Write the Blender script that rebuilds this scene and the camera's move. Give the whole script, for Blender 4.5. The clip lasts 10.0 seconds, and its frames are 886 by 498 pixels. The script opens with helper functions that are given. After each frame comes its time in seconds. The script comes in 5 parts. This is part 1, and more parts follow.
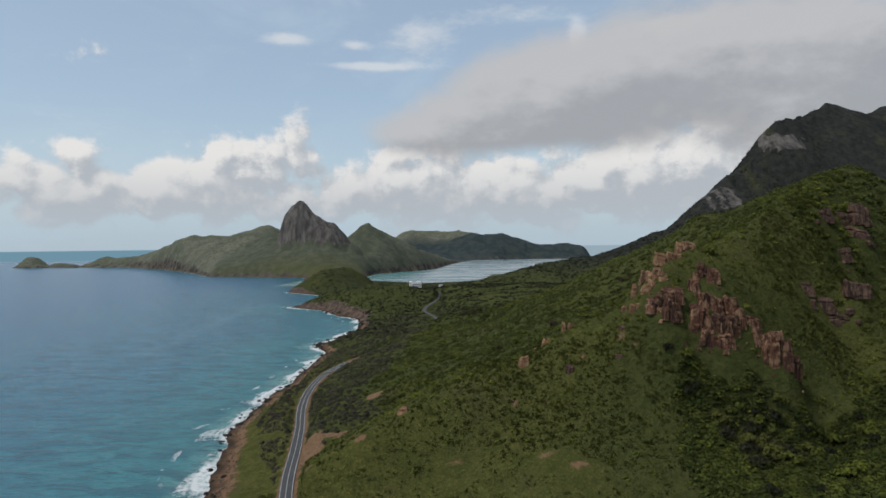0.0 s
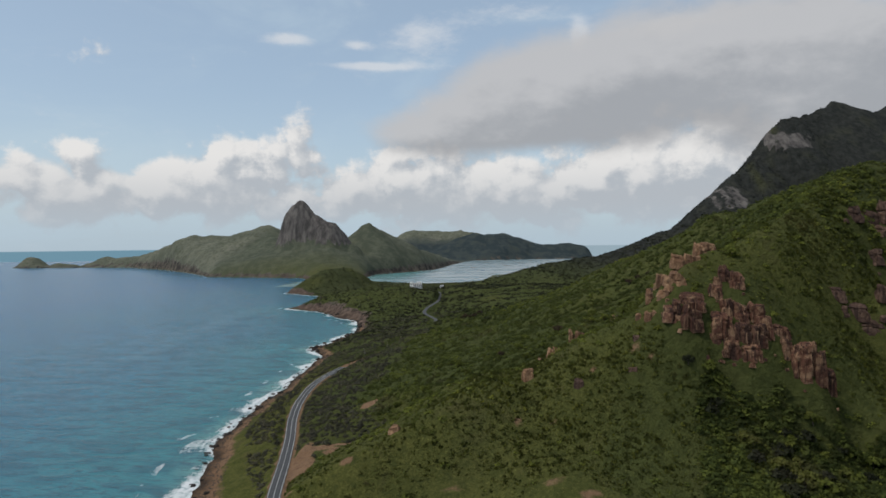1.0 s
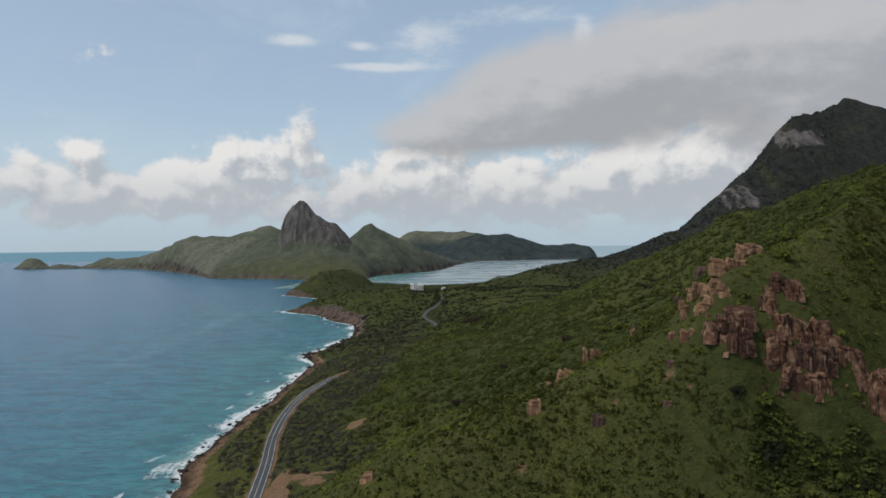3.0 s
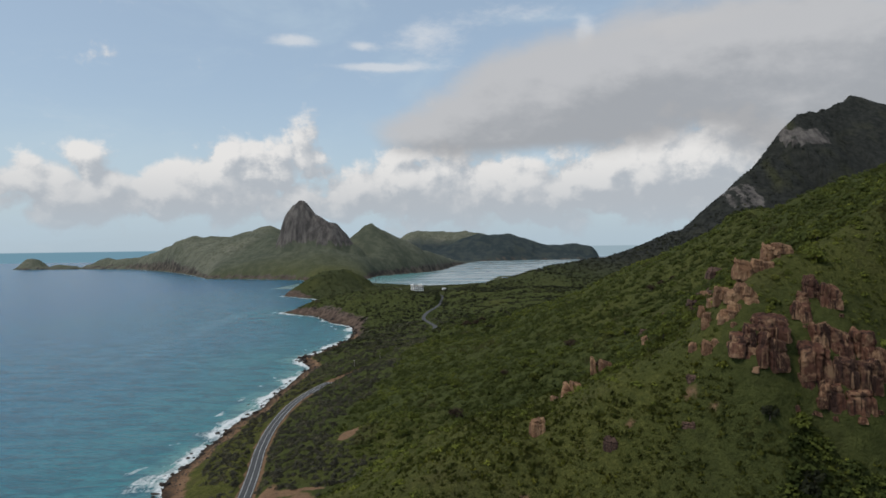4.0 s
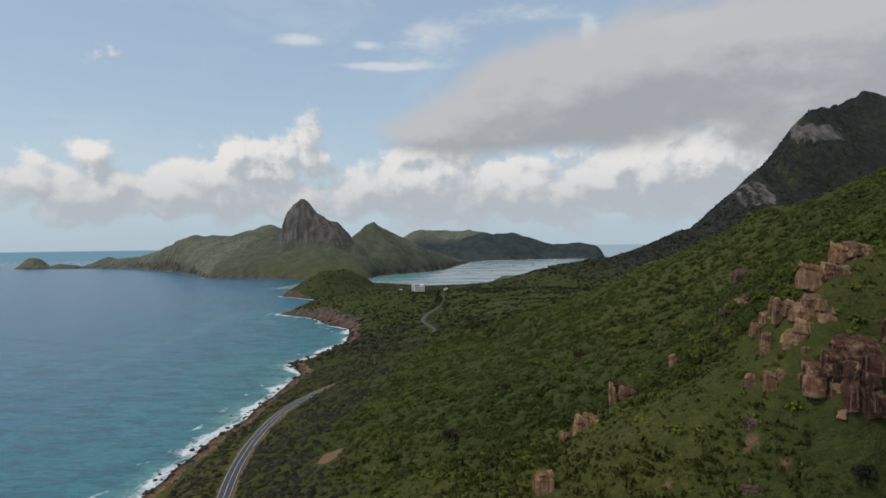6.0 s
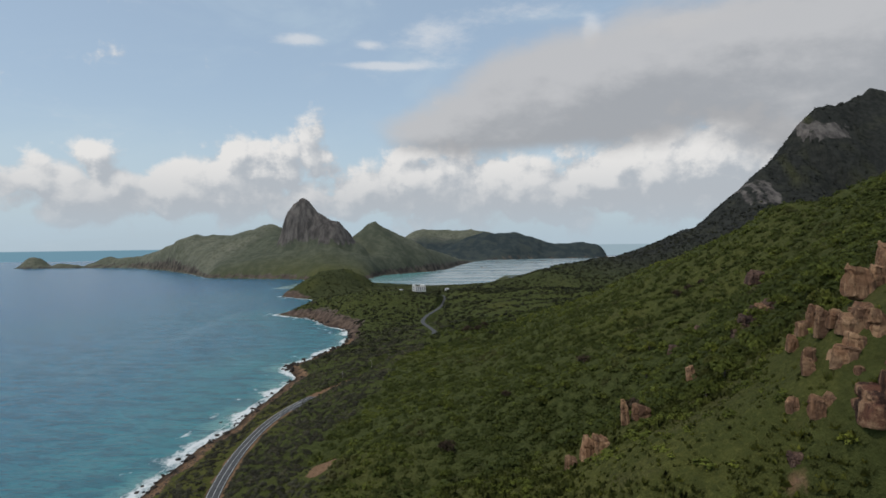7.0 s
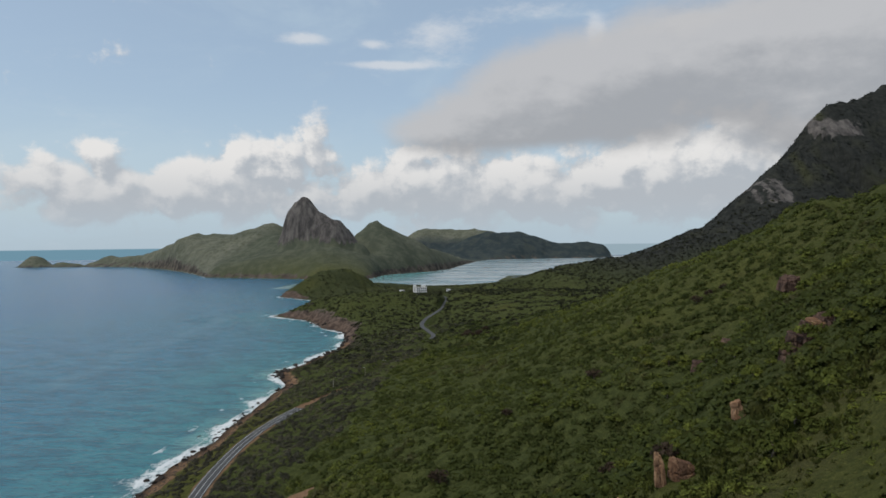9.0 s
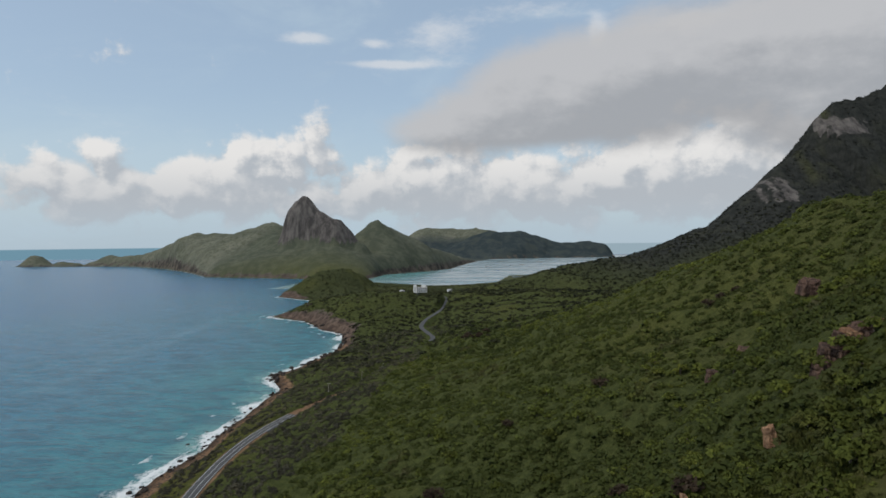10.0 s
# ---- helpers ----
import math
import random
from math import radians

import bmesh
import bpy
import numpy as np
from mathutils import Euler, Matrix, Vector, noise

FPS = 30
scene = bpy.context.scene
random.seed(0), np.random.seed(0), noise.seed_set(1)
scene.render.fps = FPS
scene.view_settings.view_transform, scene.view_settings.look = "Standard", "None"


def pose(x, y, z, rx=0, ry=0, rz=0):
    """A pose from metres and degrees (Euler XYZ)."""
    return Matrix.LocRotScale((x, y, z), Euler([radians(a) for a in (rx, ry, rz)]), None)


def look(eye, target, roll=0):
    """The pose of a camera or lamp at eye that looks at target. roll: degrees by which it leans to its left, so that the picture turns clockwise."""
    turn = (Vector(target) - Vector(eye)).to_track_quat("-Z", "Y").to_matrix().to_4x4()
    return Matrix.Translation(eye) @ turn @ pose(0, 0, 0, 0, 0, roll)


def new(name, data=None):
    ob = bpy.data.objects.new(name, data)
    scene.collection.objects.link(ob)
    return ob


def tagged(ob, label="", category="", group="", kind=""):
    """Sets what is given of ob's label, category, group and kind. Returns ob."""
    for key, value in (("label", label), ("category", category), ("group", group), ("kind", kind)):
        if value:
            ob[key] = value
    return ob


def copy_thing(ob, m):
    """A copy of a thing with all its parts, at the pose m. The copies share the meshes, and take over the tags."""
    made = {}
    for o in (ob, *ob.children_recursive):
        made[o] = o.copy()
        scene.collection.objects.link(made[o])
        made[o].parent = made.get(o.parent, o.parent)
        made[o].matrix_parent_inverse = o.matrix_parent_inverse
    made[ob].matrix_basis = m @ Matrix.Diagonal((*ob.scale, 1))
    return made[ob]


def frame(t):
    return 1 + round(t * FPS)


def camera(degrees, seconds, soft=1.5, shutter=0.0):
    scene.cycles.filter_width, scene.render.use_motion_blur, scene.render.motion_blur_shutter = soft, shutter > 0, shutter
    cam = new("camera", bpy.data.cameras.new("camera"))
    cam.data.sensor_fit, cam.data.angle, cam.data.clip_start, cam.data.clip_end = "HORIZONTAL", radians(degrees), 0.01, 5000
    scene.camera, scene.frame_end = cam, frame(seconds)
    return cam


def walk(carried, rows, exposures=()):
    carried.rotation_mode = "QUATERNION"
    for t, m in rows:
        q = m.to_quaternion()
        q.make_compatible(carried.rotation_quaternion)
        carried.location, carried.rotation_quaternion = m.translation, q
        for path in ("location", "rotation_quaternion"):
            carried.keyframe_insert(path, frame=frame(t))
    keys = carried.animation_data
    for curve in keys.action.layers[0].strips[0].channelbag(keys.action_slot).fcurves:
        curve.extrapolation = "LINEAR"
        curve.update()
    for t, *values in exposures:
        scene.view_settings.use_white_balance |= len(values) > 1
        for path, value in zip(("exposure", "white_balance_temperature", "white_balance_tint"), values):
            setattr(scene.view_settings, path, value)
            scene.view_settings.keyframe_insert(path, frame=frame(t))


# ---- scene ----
cam = camera(70.0, 10.0, soft=1.6)
PATH = [
    (0, (-2.177, -8.53, 110.488), (-2.342, -6.537, 110.471), -0.6),
    (0.5, (-2.058, 1.332, 110.665), (-2.225, 3.325, 110.648), -0.6),
    (1, (-1.887, 11.018, 110.799), (-2.058, 13.011, 110.782), -0.6),
    (1.5, (-1.672, 20.534, 110.895), (-1.845, 22.526, 110.879), -0.6),
    (2, (-1.417, 29.884, 110.958), (-1.593, 31.876, 110.942), -0.6),
    (2.5, (-1.129, 39.073, 110.993), (-1.309, 41.065, 110.978), -0.6),
    (4, (-0.127, 65.731, 110.984), (-0.315, 67.722, 110.969), -0.7),
    (4.5, (0.234, 74.33, 110.96), (0.042, 76.321, 110.945), -0.7),
    (5, (0.598, 82.795, 110.935), (0.403, 84.785, 110.919), -0.7),
    (5.5, (0.96, 91.13, 110.913), (0.762, 93.12, 110.896), -0.7),
    (7, (1.97, 115.411, 110.92), (1.762, 117.4, 110.901), -0.7),
    (7.5, (2.261, 123.281, 110.965), (2.05, 125.269, 110.945), -0.7),
    (8, (2.521, 131.046, 111.038), (2.307, 133.035, 111.018), -0.6),
    (8.5, (2.742, 138.714, 111.147), (2.525, 140.702, 111.126), -0.6),
    (9, (2.919, 146.288, 111.295), (2.699, 148.276, 111.274), -0.6),
    (9.5, (3.045, 153.774, 111.489), (2.823, 155.762, 111.467), -0.6),
    (10, (3.116, 161.177, 111.733), (2.891, 163.164, 111.71), -0.6),
]
walk(cam, [(t, look(eye, target, roll)) for t, eye, target, roll in PATH])

# ---- light and sky ----
SUN_EL, SUN_AZ = 56.0, -126.0            # degrees; azimuth from +y towards +x
sun_data = bpy.data.lights.new("sun", "SUN")
sun_data.energy, sun_data.angle, sun_data.color = 1.75, radians(9.0), (1.0, 0.93, 0.82)
sun = new("sun", sun_data)
_s = Vector((math.cos(radians(SUN_EL)) * math.sin(radians(SUN_AZ)), math.cos(radians(SUN_EL)) * math.cos(radians(SUN_AZ)), math.sin(radians(SUN_EL))))
sun.matrix_world = look(_s * 900, (0, 0, 0))


class Nodes:
    """A small writer of node trees."""

    def __init__(self, tree):
        self.tree = tree

    def add(self, kind, **props):
        n = self.tree.nodes.new(kind)
        for key, value in props.items():
            setattr(n, key, value)
        return n

    def put(self, socket, value):
        if isinstance(value, bpy.types.NodeSocket):
            self.tree.links.new(value, socket)
        elif value is not None:
            socket.default_value = value

    def math(self, op, a, b=None, c=None, clamp=False):
        n = self.add("ShaderNodeMath", operation=op, use_clamp=clamp)
        for s, v in zip(n.inputs, (a, b, c)):
            self.put(s, v)
        return n.outputs[0]

    def vmath(self, op, a, b=None):
        n = self.add("ShaderNodeVectorMath", operation=op)
        self.put(n.inputs[0], a)
        self.put(n.inputs[1], b)
        return n.outputs[0]

    def scale(self, a, k):
        n = self.add("ShaderNodeVectorMath", operation="SCALE")
        self.put(n.inputs[0], a)
        self.put(n.inputs["Scale"], k)
        return n.outputs[0]

    def combine(self, x, y, z=0.0):
        n = self.add("ShaderNodeCombineXYZ")
        for s, v in zip(n.inputs, (x, y, z)):
            self.put(s, v)
        return n.outputs[0]

    def noise(self, vector, scale, detail=4.0, rough=0.55, warp=0.0, color=False):
        n = self.add("ShaderNodeTexNoise")
        self.put(n.inputs["Vector"], vector)
        for key, v in (("Scale", scale), ("Detail", detail), ("Roughness", rough), ("Distortion", warp)):
            self.put(n.inputs[key], v)
        return n.outputs["Color" if color else "Fac"]

    def voronoi(self, vector, scale, feature="F1"):
        n = self.add("ShaderNodeTexVoronoi", feature=feature)
        self.put(n.inputs["Vector"], vector)
        self.put(n.inputs["Scale"], scale)
        return n.outputs["Distance"]

    def ramp(self, fac, low, high, a=0.0, b=1.0, smooth=True):
        n = self.add("ShaderNodeMapRange", interpolation_type="SMOOTHSTEP" if smooth else "LINEAR", clamp=True) if smooth else self.add("ShaderNodeMapRange", clamp=True)
        for s, v in zip(n.inputs, (fac, low, high, a, b)):
            self.put(s, v)
        return n.outputs[0]

    def mix(self, fac, a, b, kind="MIX"):
        n = self.add("ShaderNodeMix", data_type="RGBA", blend_type=kind)
        self.put(n.inputs[0], fac)
        for s, v in ((n.inputs[6], a), (n.inputs[7], b)):
            self.put(s, (*v, 1.0) if isinstance(v, tuple) and len(v) == 3 else v)
        return n.outputs[2]

    def bump(self, height, distance, strength=1.0):
        n = self.add("ShaderNodeBump")
        for key, v in (("Height", height), ("Distance", distance), ("Strength", strength)):
            self.put(n.inputs[key], v)
        return n.outputs[0]


def build_sky():
    world = bpy.data.worlds.new("sky")
    scene.world = world
    world.use_nodes = True
    tree = world.node_tree
    tree.nodes.clear()
    g = Nodes(tree)
    way = g.add("ShaderNodeTexCoord").outputs["Generated"]
    sep = g.add("ShaderNodeSeparateXYZ")
    g.put(sep.inputs[0], way)
    sx, sy, sz = sep.outputs
    flat = g.math("SQRT", g.math("ADD", g.math("MULTIPLY", sx, sx), g.math("MULTIPLY", sy, sy)))
    az = g.math("MULTIPLY", g.math("ARCTAN2", sx, sy), 57.2958)
    el = g.math("MULTIPLY", g.math("ARCTAN2", sz, flat), 57.2958)

    def clouds(az, el, lumps, scale, rough, ragged, seed, flat=1.15, puffs=0.42, puff_depth=0.0):
        """Cloud thickness: soft lumps (azimuth, elevation, half width, half height, weight) broken by noise."""
        p = g.combine(az, g.math("MULTIPLY", el, flat), seed)
        n = g.noise(p, scale, 6.0, rough, 0.05)
        n = g.math("MULTIPLY", g.math("SUBTRACT", n, 0.5), ragged)
        total = 0.0
        for a, e, w, h, k in lumps:
            da = g.math("DIVIDE", g.math("SUBTRACT", az, a), w)
            de = g.math("DIVIDE", g.math("SUBTRACT", el, e), h)
            r = g.math("ADD", g.math("MULTIPLY", da, da), g.math("MULTIPLY", de, de))
            total = g.math("ADD", total, g.math("MULTIPLY", g.math("POWER", 2.718, g.math("MULTIPLY", r, -1.0)), k))
        if puff_depth:
            puff = g.voronoi(g.vmath("ADD", p, g.combine(g.math("MULTIPLY", n, 1.6), g.math("MULTIPLY", n, 1.2), 0.0)), puffs)
            puff = g.math("MULTIPLY", g.math("SUBTRACT", 0.5, puff), g.ramp(total, 0.1, 0.6, 0.0, puff_depth))
            total = g.math("ADD", total, puff)
        return g.math("ADD", total, n)

    nishita = g.add("ShaderNodeTexSky", sky_type="NISHITA", sun_disc=False)
    nishita.sun_elevation, nishita.sun_rotation = radians(SUN_EL), radians(SUN_AZ)
    nishita.air_density, nishita.dust_density, nishita.ozone_density = 1.0, 1.6, 1.2
    blue = g.scale(nishita.outputs[0], 0.132)
    # thin high veil makes the blue pale
    veil = g.noise(g.combine(az, g.math("MULTIPLY", el, 2.6), 3.0), 0.05, 5.0, 0.6, 0.6)
    veil_amount = g.math("ADD", 0.43, g.math("MULTIPLY", g.ramp(veil, 0.45, 0.75), 0.25))
    low = g.ramp(el, 14.0, 0.0, 0.0, 0.35)
    colour = g.mix(g.math("ADD", veil_amount, low), blue, (0.49, 0.61, 0.70))
    # wisps of cirrus
    wisp = clouds(az, el, CIRRUS, 0.15, 0.68, 1.7, 11.0, 2.4)
    colour = g.mix(g.ramp(wisp, 0.16, 0.85, 0.0, 0.75), colour, (0.66, 0.69, 0.73))
    # the band of cumulus
    heap = clouds(az, el, CUMULUS + HEAPS_BEYOND, 0.25, 0.60, 2.1, 0.0, 1.15, 0.50, 0.55)
    above = clouds(g.math("SUBTRACT", az, 0.7), g.math("ADD", el, 1.1), CUMULUS + HEAPS_BEYOND, 0.25, 0.60, 2.1, 0.0, 1.15, 0.50, 0.55)
    lit = g.ramp(g.math("SUBTRACT", heap, above), -0.25, 0.5)
    lit = g.math("MULTIPLY", lit, g.ramp(el, 2.5, 8.0, 0.35, 1.0))
    shade = g.mix(lit, (0.44, 0.47, 0.51), (0.81, 0.79, 0.77))
    colour = g.mix(g.ramp(heap, 0.26, 0.70, 0.0, 0.92), colour, shade)
    # the grey bank overhead
    bank = clouds(az, el, BANK, 0.085, 0.60, 1.7, 27.0, 1.7)
    bank_up = clouds(g.math("SUBTRACT", az, 1.2), g.math("ADD", el, 1.6), BANK, 0.085, 0.60, 1.7, 27.0, 1.7)
    grey = g.mix(g.ramp(g.math("SUBTRACT", bank, bank_up), -0.25, 0.45), (0.36, 0.37, 0.39), (0.52, 0.52, 0.53))
    colour = g.mix(g.ramp(bank, 0.25, 1.05, 0.0, 0.92), colour, grey)
    # pale air over the sea line, and the far sea below it
    colour = g.mix(g.ramp(el, 4.2, 0.2, 0.0, 0.6), colour, (0.43, 0.53, 0.61))
    far_sea = g.mix(g.ramp(az, -22.0, 8.0), (0.155, 0.285, 0.370), (0.300, 0.395, 0.455))
    colour = g.mix(g.ramp(el, SEA_LINE - 0.05, SEA_LINE + 0.05, 1.0, 0.0), colour, far_sea)
    back = g.add("ShaderNodeBackground")
    g.put(back.inputs["Color"], colour)
    back.inputs["Strength"].default_value = 1.0
    out = g.add("ShaderNodeOutputWorld")
    tree.links.new(back.outputs[0], out.inputs[0])


SEA_LINE = -0.28
CUMULUS = [(-36.6, 5.0, 3.6, 2.4, 0.85), (-38.7, 7.1, 1.4, 0.9, 0.6), (-34.7, 7.8, 1.6, 1.2, 0.5), (-29.6, 4.6, 2.2, 1.9, 0.9), (-27.0, 6.5, 1.8, 2.0, 0.85), (-23.8, 7.1, 1.8, 2.1, 0.85), (-17.9, 8.7, 2.1, 2.1, 0.75), (-21.3, 7.9, 2.4, 1.8, 0.8), (-23.6, 4.3, 6.5, 2.0, 0.6), (-8.1, 5.0, 3.1, 3.1, 0.75), (-9.1, 8.1, 2.1, 0.7, 0.55), (-12.9, 5.3, 3.0, 2.1, 0.45), (-3.2, 5.6, 4.6, 2.8, 0.75), (1.8, 4.5, 3.8, 2.7, 0.7), (11.6, 6.1, 4.0, 2.3, 1.0), (5.8, 4.2, 5.4, 2.5, 0.55), (16.1, 4.9, 4.4, 3.2, 0.6), (-27.7, 3.1, 15.8, 1.6, 0.36), (7.8, 4.4, 16.5, 4.1, 0.42)]
HEAPS_BEYOND = [(-60, 6, 10, 4, 0.8), (60, 6, 20, 5, 0.7), (20.4, 7.0, 5.4, 4.3, 0.6), (-35.1, 4.0, 5.0, 2.0, 0.35), (-14.9, 4.5, 5.5, 2.6, 0.4), (16.6, 8.9, 5.7, 2.3, 0.42)]
BANK = [(-9.9, 9.9, 3.1, 1.4, 0.55), (-5.3, 10.7, 5.1, 2.6, 0.8), (0.3, 12.7, 6.1, 4.1, 0.8), (5.8, 13.5, 6.4, 4.6, 0.8), (11.1, 14.1, 6.6, 4.4, 0.8), (17.9, 14.9, 6.5, 4.5, 0.9), (24.8, 14.0, 6.5, 5.2, 1.0), (29.1, 10.6, 5.5, 5.8, 0.8), (21.2, 9.5, 6.9, 3.0, 0.5), (8.2, 9.8, 8.2, 2.1, 0.45), (-3.2, 8.7, 6.1, 1.4, 0.35), (70.0, 25.0, 40.0, 24.0, 1.0), (150, 30, 60, 30, 0.9), (-120, 40, 40, 20, 0.7)]
CIRRUS = [(-18.6, 17.5, 2.4, 0.5, 0.8), (-10.9, 15.6, 4.8, 0.4, 0.8), (-6.3, 17.6, 3.8, 1.7, 0.7), (2.8, 19.7, 3.5, 0.9, 0.6), (15.2, 17.8, 5.4, 0.9, 0.7), (7.4, 17.8, 0.8, 1.3, 0.8), (-12.4, 17.3, 1.3, 0.4, 0.6), (-60, 30, 40, 12, 0.5), (-30, 26, 30, 5, 0.1)]
build_sky()

# ---- the lie of the land ----
WEST_COAST = [(40, -600), (-10, -200), (-55, 0), (-85, 120), (-112, 210), (-132, 272), (-150, 320), (-161, 354), (-164, 412), (-168, 482), (-170, 538),
              (-171, 600), (-174, 628), (-198, 668), (-189, 722), (-180, 800), (-188, 862), (-208, 916), (-240, 950), (-300, 1040), (-365, 1085),
              (-352, 1130), (-310, 1200), (-330, 1290), (-405, 1365), (-485, 1433), (-475, 1520), (-440, 1650), (-530, 1850), (-650, 2070),
              (-800, 2120), (-1032, 2194), (-1199, 2427), (-1310, 2570), (-1560, 2860), (-1940, 3207), (-2120, 3262), (-2290, 3290), (-2310, 3340)]
BACK_COAST = [(-2100, 3480), (-1500, 3480), (-1000, 3420), (-850, 3700), (-950, 4200), (-900, 4800), (-200, 4850), (400, 4800), (680, 4600), (650, 4420),
              (468, 4345), (100, 4260), (-140, 4110), (-205, 3760), (-240, 3300), (-262, 2780), (-300, 2600), (-446, 2300), (-440, 2000), (-395, 1890),
              (-210, 1765), (-120, 1790), (-46, 1890), (-14, 2230), (300, 2350), (1000, 2500), (3400, 2700), (3400, -600)]
COAST = np.array(WEST_COAST + BACK_COAST, float)


def value_noise(x, y, seed):
    """Smooth lattice noise in -1..1."""
    xi, yi = np.floor(x).astype(np.int64), np.floor(y).astype(np.int64)
    fx, fy = x - xi, y - yi
    fx, fy = fx * fx * (3 - 2 * fx), fy * fy * (3 - 2 * fy)

    def at(i, j):
        h = (i * 374761393 + j * 668265263 + seed * 974711) & 0x7FFFFFFF
        h = ((h ^ (h >> 13)) * 1274126177) & 0x7FFFFFFF
        return ((h ^ (h >> 16)) & 0xFFFF) / 32767.5 - 1
    return (at(xi, yi) * (1 - fx) + at(xi + 1, yi) * fx) * (1 - fy) + (at(xi, yi + 1) * (1 - fx) + at(xi + 1, yi + 1) * fx) * fy


def fbm(x, y, size, octaves, seed, gain=0.5):
    out, amp = 0 * x, 1.0
    for k in range(octaves):
        out = out + amp * value_noise(x / size + 17.3 * k, y / size - 9.1 * k, seed + k)
        size, amp = size / 2.03, amp * gain
    return out


def near_line(x, y, line, blend=0.0):
    """For points: the distance to a polyline, the side (positive to its left), and the line's further columns there."""
    line = np.array(line, float)
    best, side, extra = np.full(x.shape, 1e12), np.zeros(x.shape), np.zeros(x.shape + (line.shape[1] - 2,))
    found = []
    for a, b in zip(line[:-1], line[1:]):
        d = b[:2] - a[:2]
        t = (((x - a[0]) * d[0] + (y - a[1]) * d[1]) / (d @ d)).clip(0, 1)
        dx, dy = x - a[0] - t * d[0], y - a[1] - t * d[1]
        r = np.sqrt(dx * dx + dy * dy)
        across = (d[0] * dy - d[1] * dx) / np.sqrt(d @ d)
        value = a[2:] + t[..., None] * (b[2:] - a[2:])
        if blend:
            found.append((r, across, value))
        take = r < best
        best = np.where(take, r, best)
        side = np.where(take, across, side)
        extra = np.where(take[..., None], value, extra)
    if blend:
        total, side, extra = 0 * x, 0 * x, 0 * extra
        for r, across, value in found:
            w = np.exp(-(r - best) / blend)
            total, side, extra = total + w, side + w * across, extra + w[..., None] * value
        side, extra = side / total, extra / total[..., None]
    return best, side, extra


def coast_distance(x, y):
    """Metres from the shore, positive inland."""
    ring = np.vstack([COAST, COAST[:1]])
    r, _, _ = near_line(x, y, ring)
    inside = np.zeros(x.shape, bool)
    for (ax, ay), (bx, by) in zip(ring[:-1], ring[1:]):
        if ay != by:
            inside ^= ((ay > y) != (by > y)) & (x < (bx - ax) * (y - ay) / (by - ay) + ax)
    islet = 80 - np.hypot((x + 2585) / 1.35, (y - 3330) / 0.9)
    islet2 = 44 - np.hypot((x + 2390) / 3.2, (y - 3305) / 0.8)
    r = np.where(inside, r, -r)
    return np.maximum(np.maximum(r, islet), islet2)


# Crests: x, y, height, fall per metre to the left and to the right, sudden drop to the right, and how far off that drop is.
SPUR = [(-108, 150, 14, .5, .28, 4, 16), (-75, 170, 36, .42, .30, 8, 16), (-58, 177.5, 45, .3, .30, 10, 15), (-44, 184, 53.5, .16, .30, 12, 14), (7, 207, 71.5, .12, .28, 15, 16), (34, 210, 84, .14, .28, 22, 17),
        (49, 210, 94.5, .33, .28, 34, 20), (67, 222, 107, .45, .26, 52, 26), (95, 241, 118.5, .5, .26, 58, 27), (126, 274, 130, .5, .3, 54, 28), (156, 312, 143, .5, .3, 45, 28),
        (182, 338, 152, .5, .35, 30, 30), (192, 392, 150, .5, .3, 10, 30), (186, 450, 143, .5, .3, 0, 30), (152, 492, 120, .5, .3, 0, 30), (122, 522, 102, .5, .3, 0, 30), (90, 572, 80, .45, .3, 0, 30), (60, 632, 60, .4, .3, 0, 30)]
SPUR_SOUTH = [(260, 120, 160, .5, .5, 0, 20), (190, 170, 120, .5, .5, 0, 20), (160, 200, 92, .6, .6, 0, 20), (130, 190, 45, .6, .6, 0, 20)]
# Ridges: x, y, height, half width.
MOUNTAIN = [(-6, 1290, 38, 120), (61, 1320, 56, 200), (140, 1350, 67, 230), (210, 1380, 78, 240), (272, 1392, 96, 240), (318, 1395, 118, 235), (397, 1408, 152, 225), (477, 1440, 207, 220), (552, 1520, 264, 220), (622, 1590, 312, 215),
            (638, 1603, 352, 215), (655, 1612, 376, 220), (698, 1640, 402, 230), (761, 1680, 426, 250), (808, 1700, 440, 270), (866, 1730, 459, 300), (908, 1750, 467, 320), (949, 1770, 465, 330), (990, 1788, 456, 330), (1060, 1800, 468, 380), (1800, 1700, 500, 600)]
HORN = [(-838, 2345, 116, 60), (-815, 2350, 178, 66), (-797, 2350, 232, 70), (-774, 2350, 264, 72), (-746, 2350, 275, 72), (-719, 2350, 256, 72), (-687, 2350, 220, 80), (-653, 2350, 212, 88), (-611, 2350, 202, 84),
        (-582, 2350, 168, 76), (-548, 2345, 116, 66)]
PENINSULA = [(-2290, 3310, 20, 60), (-2150, 3330, 56, 110), (-1900, 3250, 62, 200), (-1430, 2920, 158, 330), (-1240, 2880, 158, 330), (-1010, 2720, 190, 330), (-900, 2600, 150, 300), (-745, 2400, 122, 290), (-640, 2330, 105, 260)]
GREEN_HILL = [(-640, 2480, 112, 200), (-530, 2600, 196, 190), (-455, 2680, 150, 190), (-400, 2790, 108, 190), (-335, 3000, 74, 160), (-265, 3300, 46, 120), (-225, 3600, 24, 80)]
FAR_HILLS = [(-450, 4330, 50, 150), (-369, 4400, 98, 170), (-270, 4450, 148, 200), (-169, 4480, 178, 250), (50, 4560, 180, 300), (220, 4560, 136, 220), (330, 4540, 96, 170), (400, 4540, 94, 150), (510, 4540, 118, 120), (600, 4540, 92, 90), (655, 4540, 66, 60)]
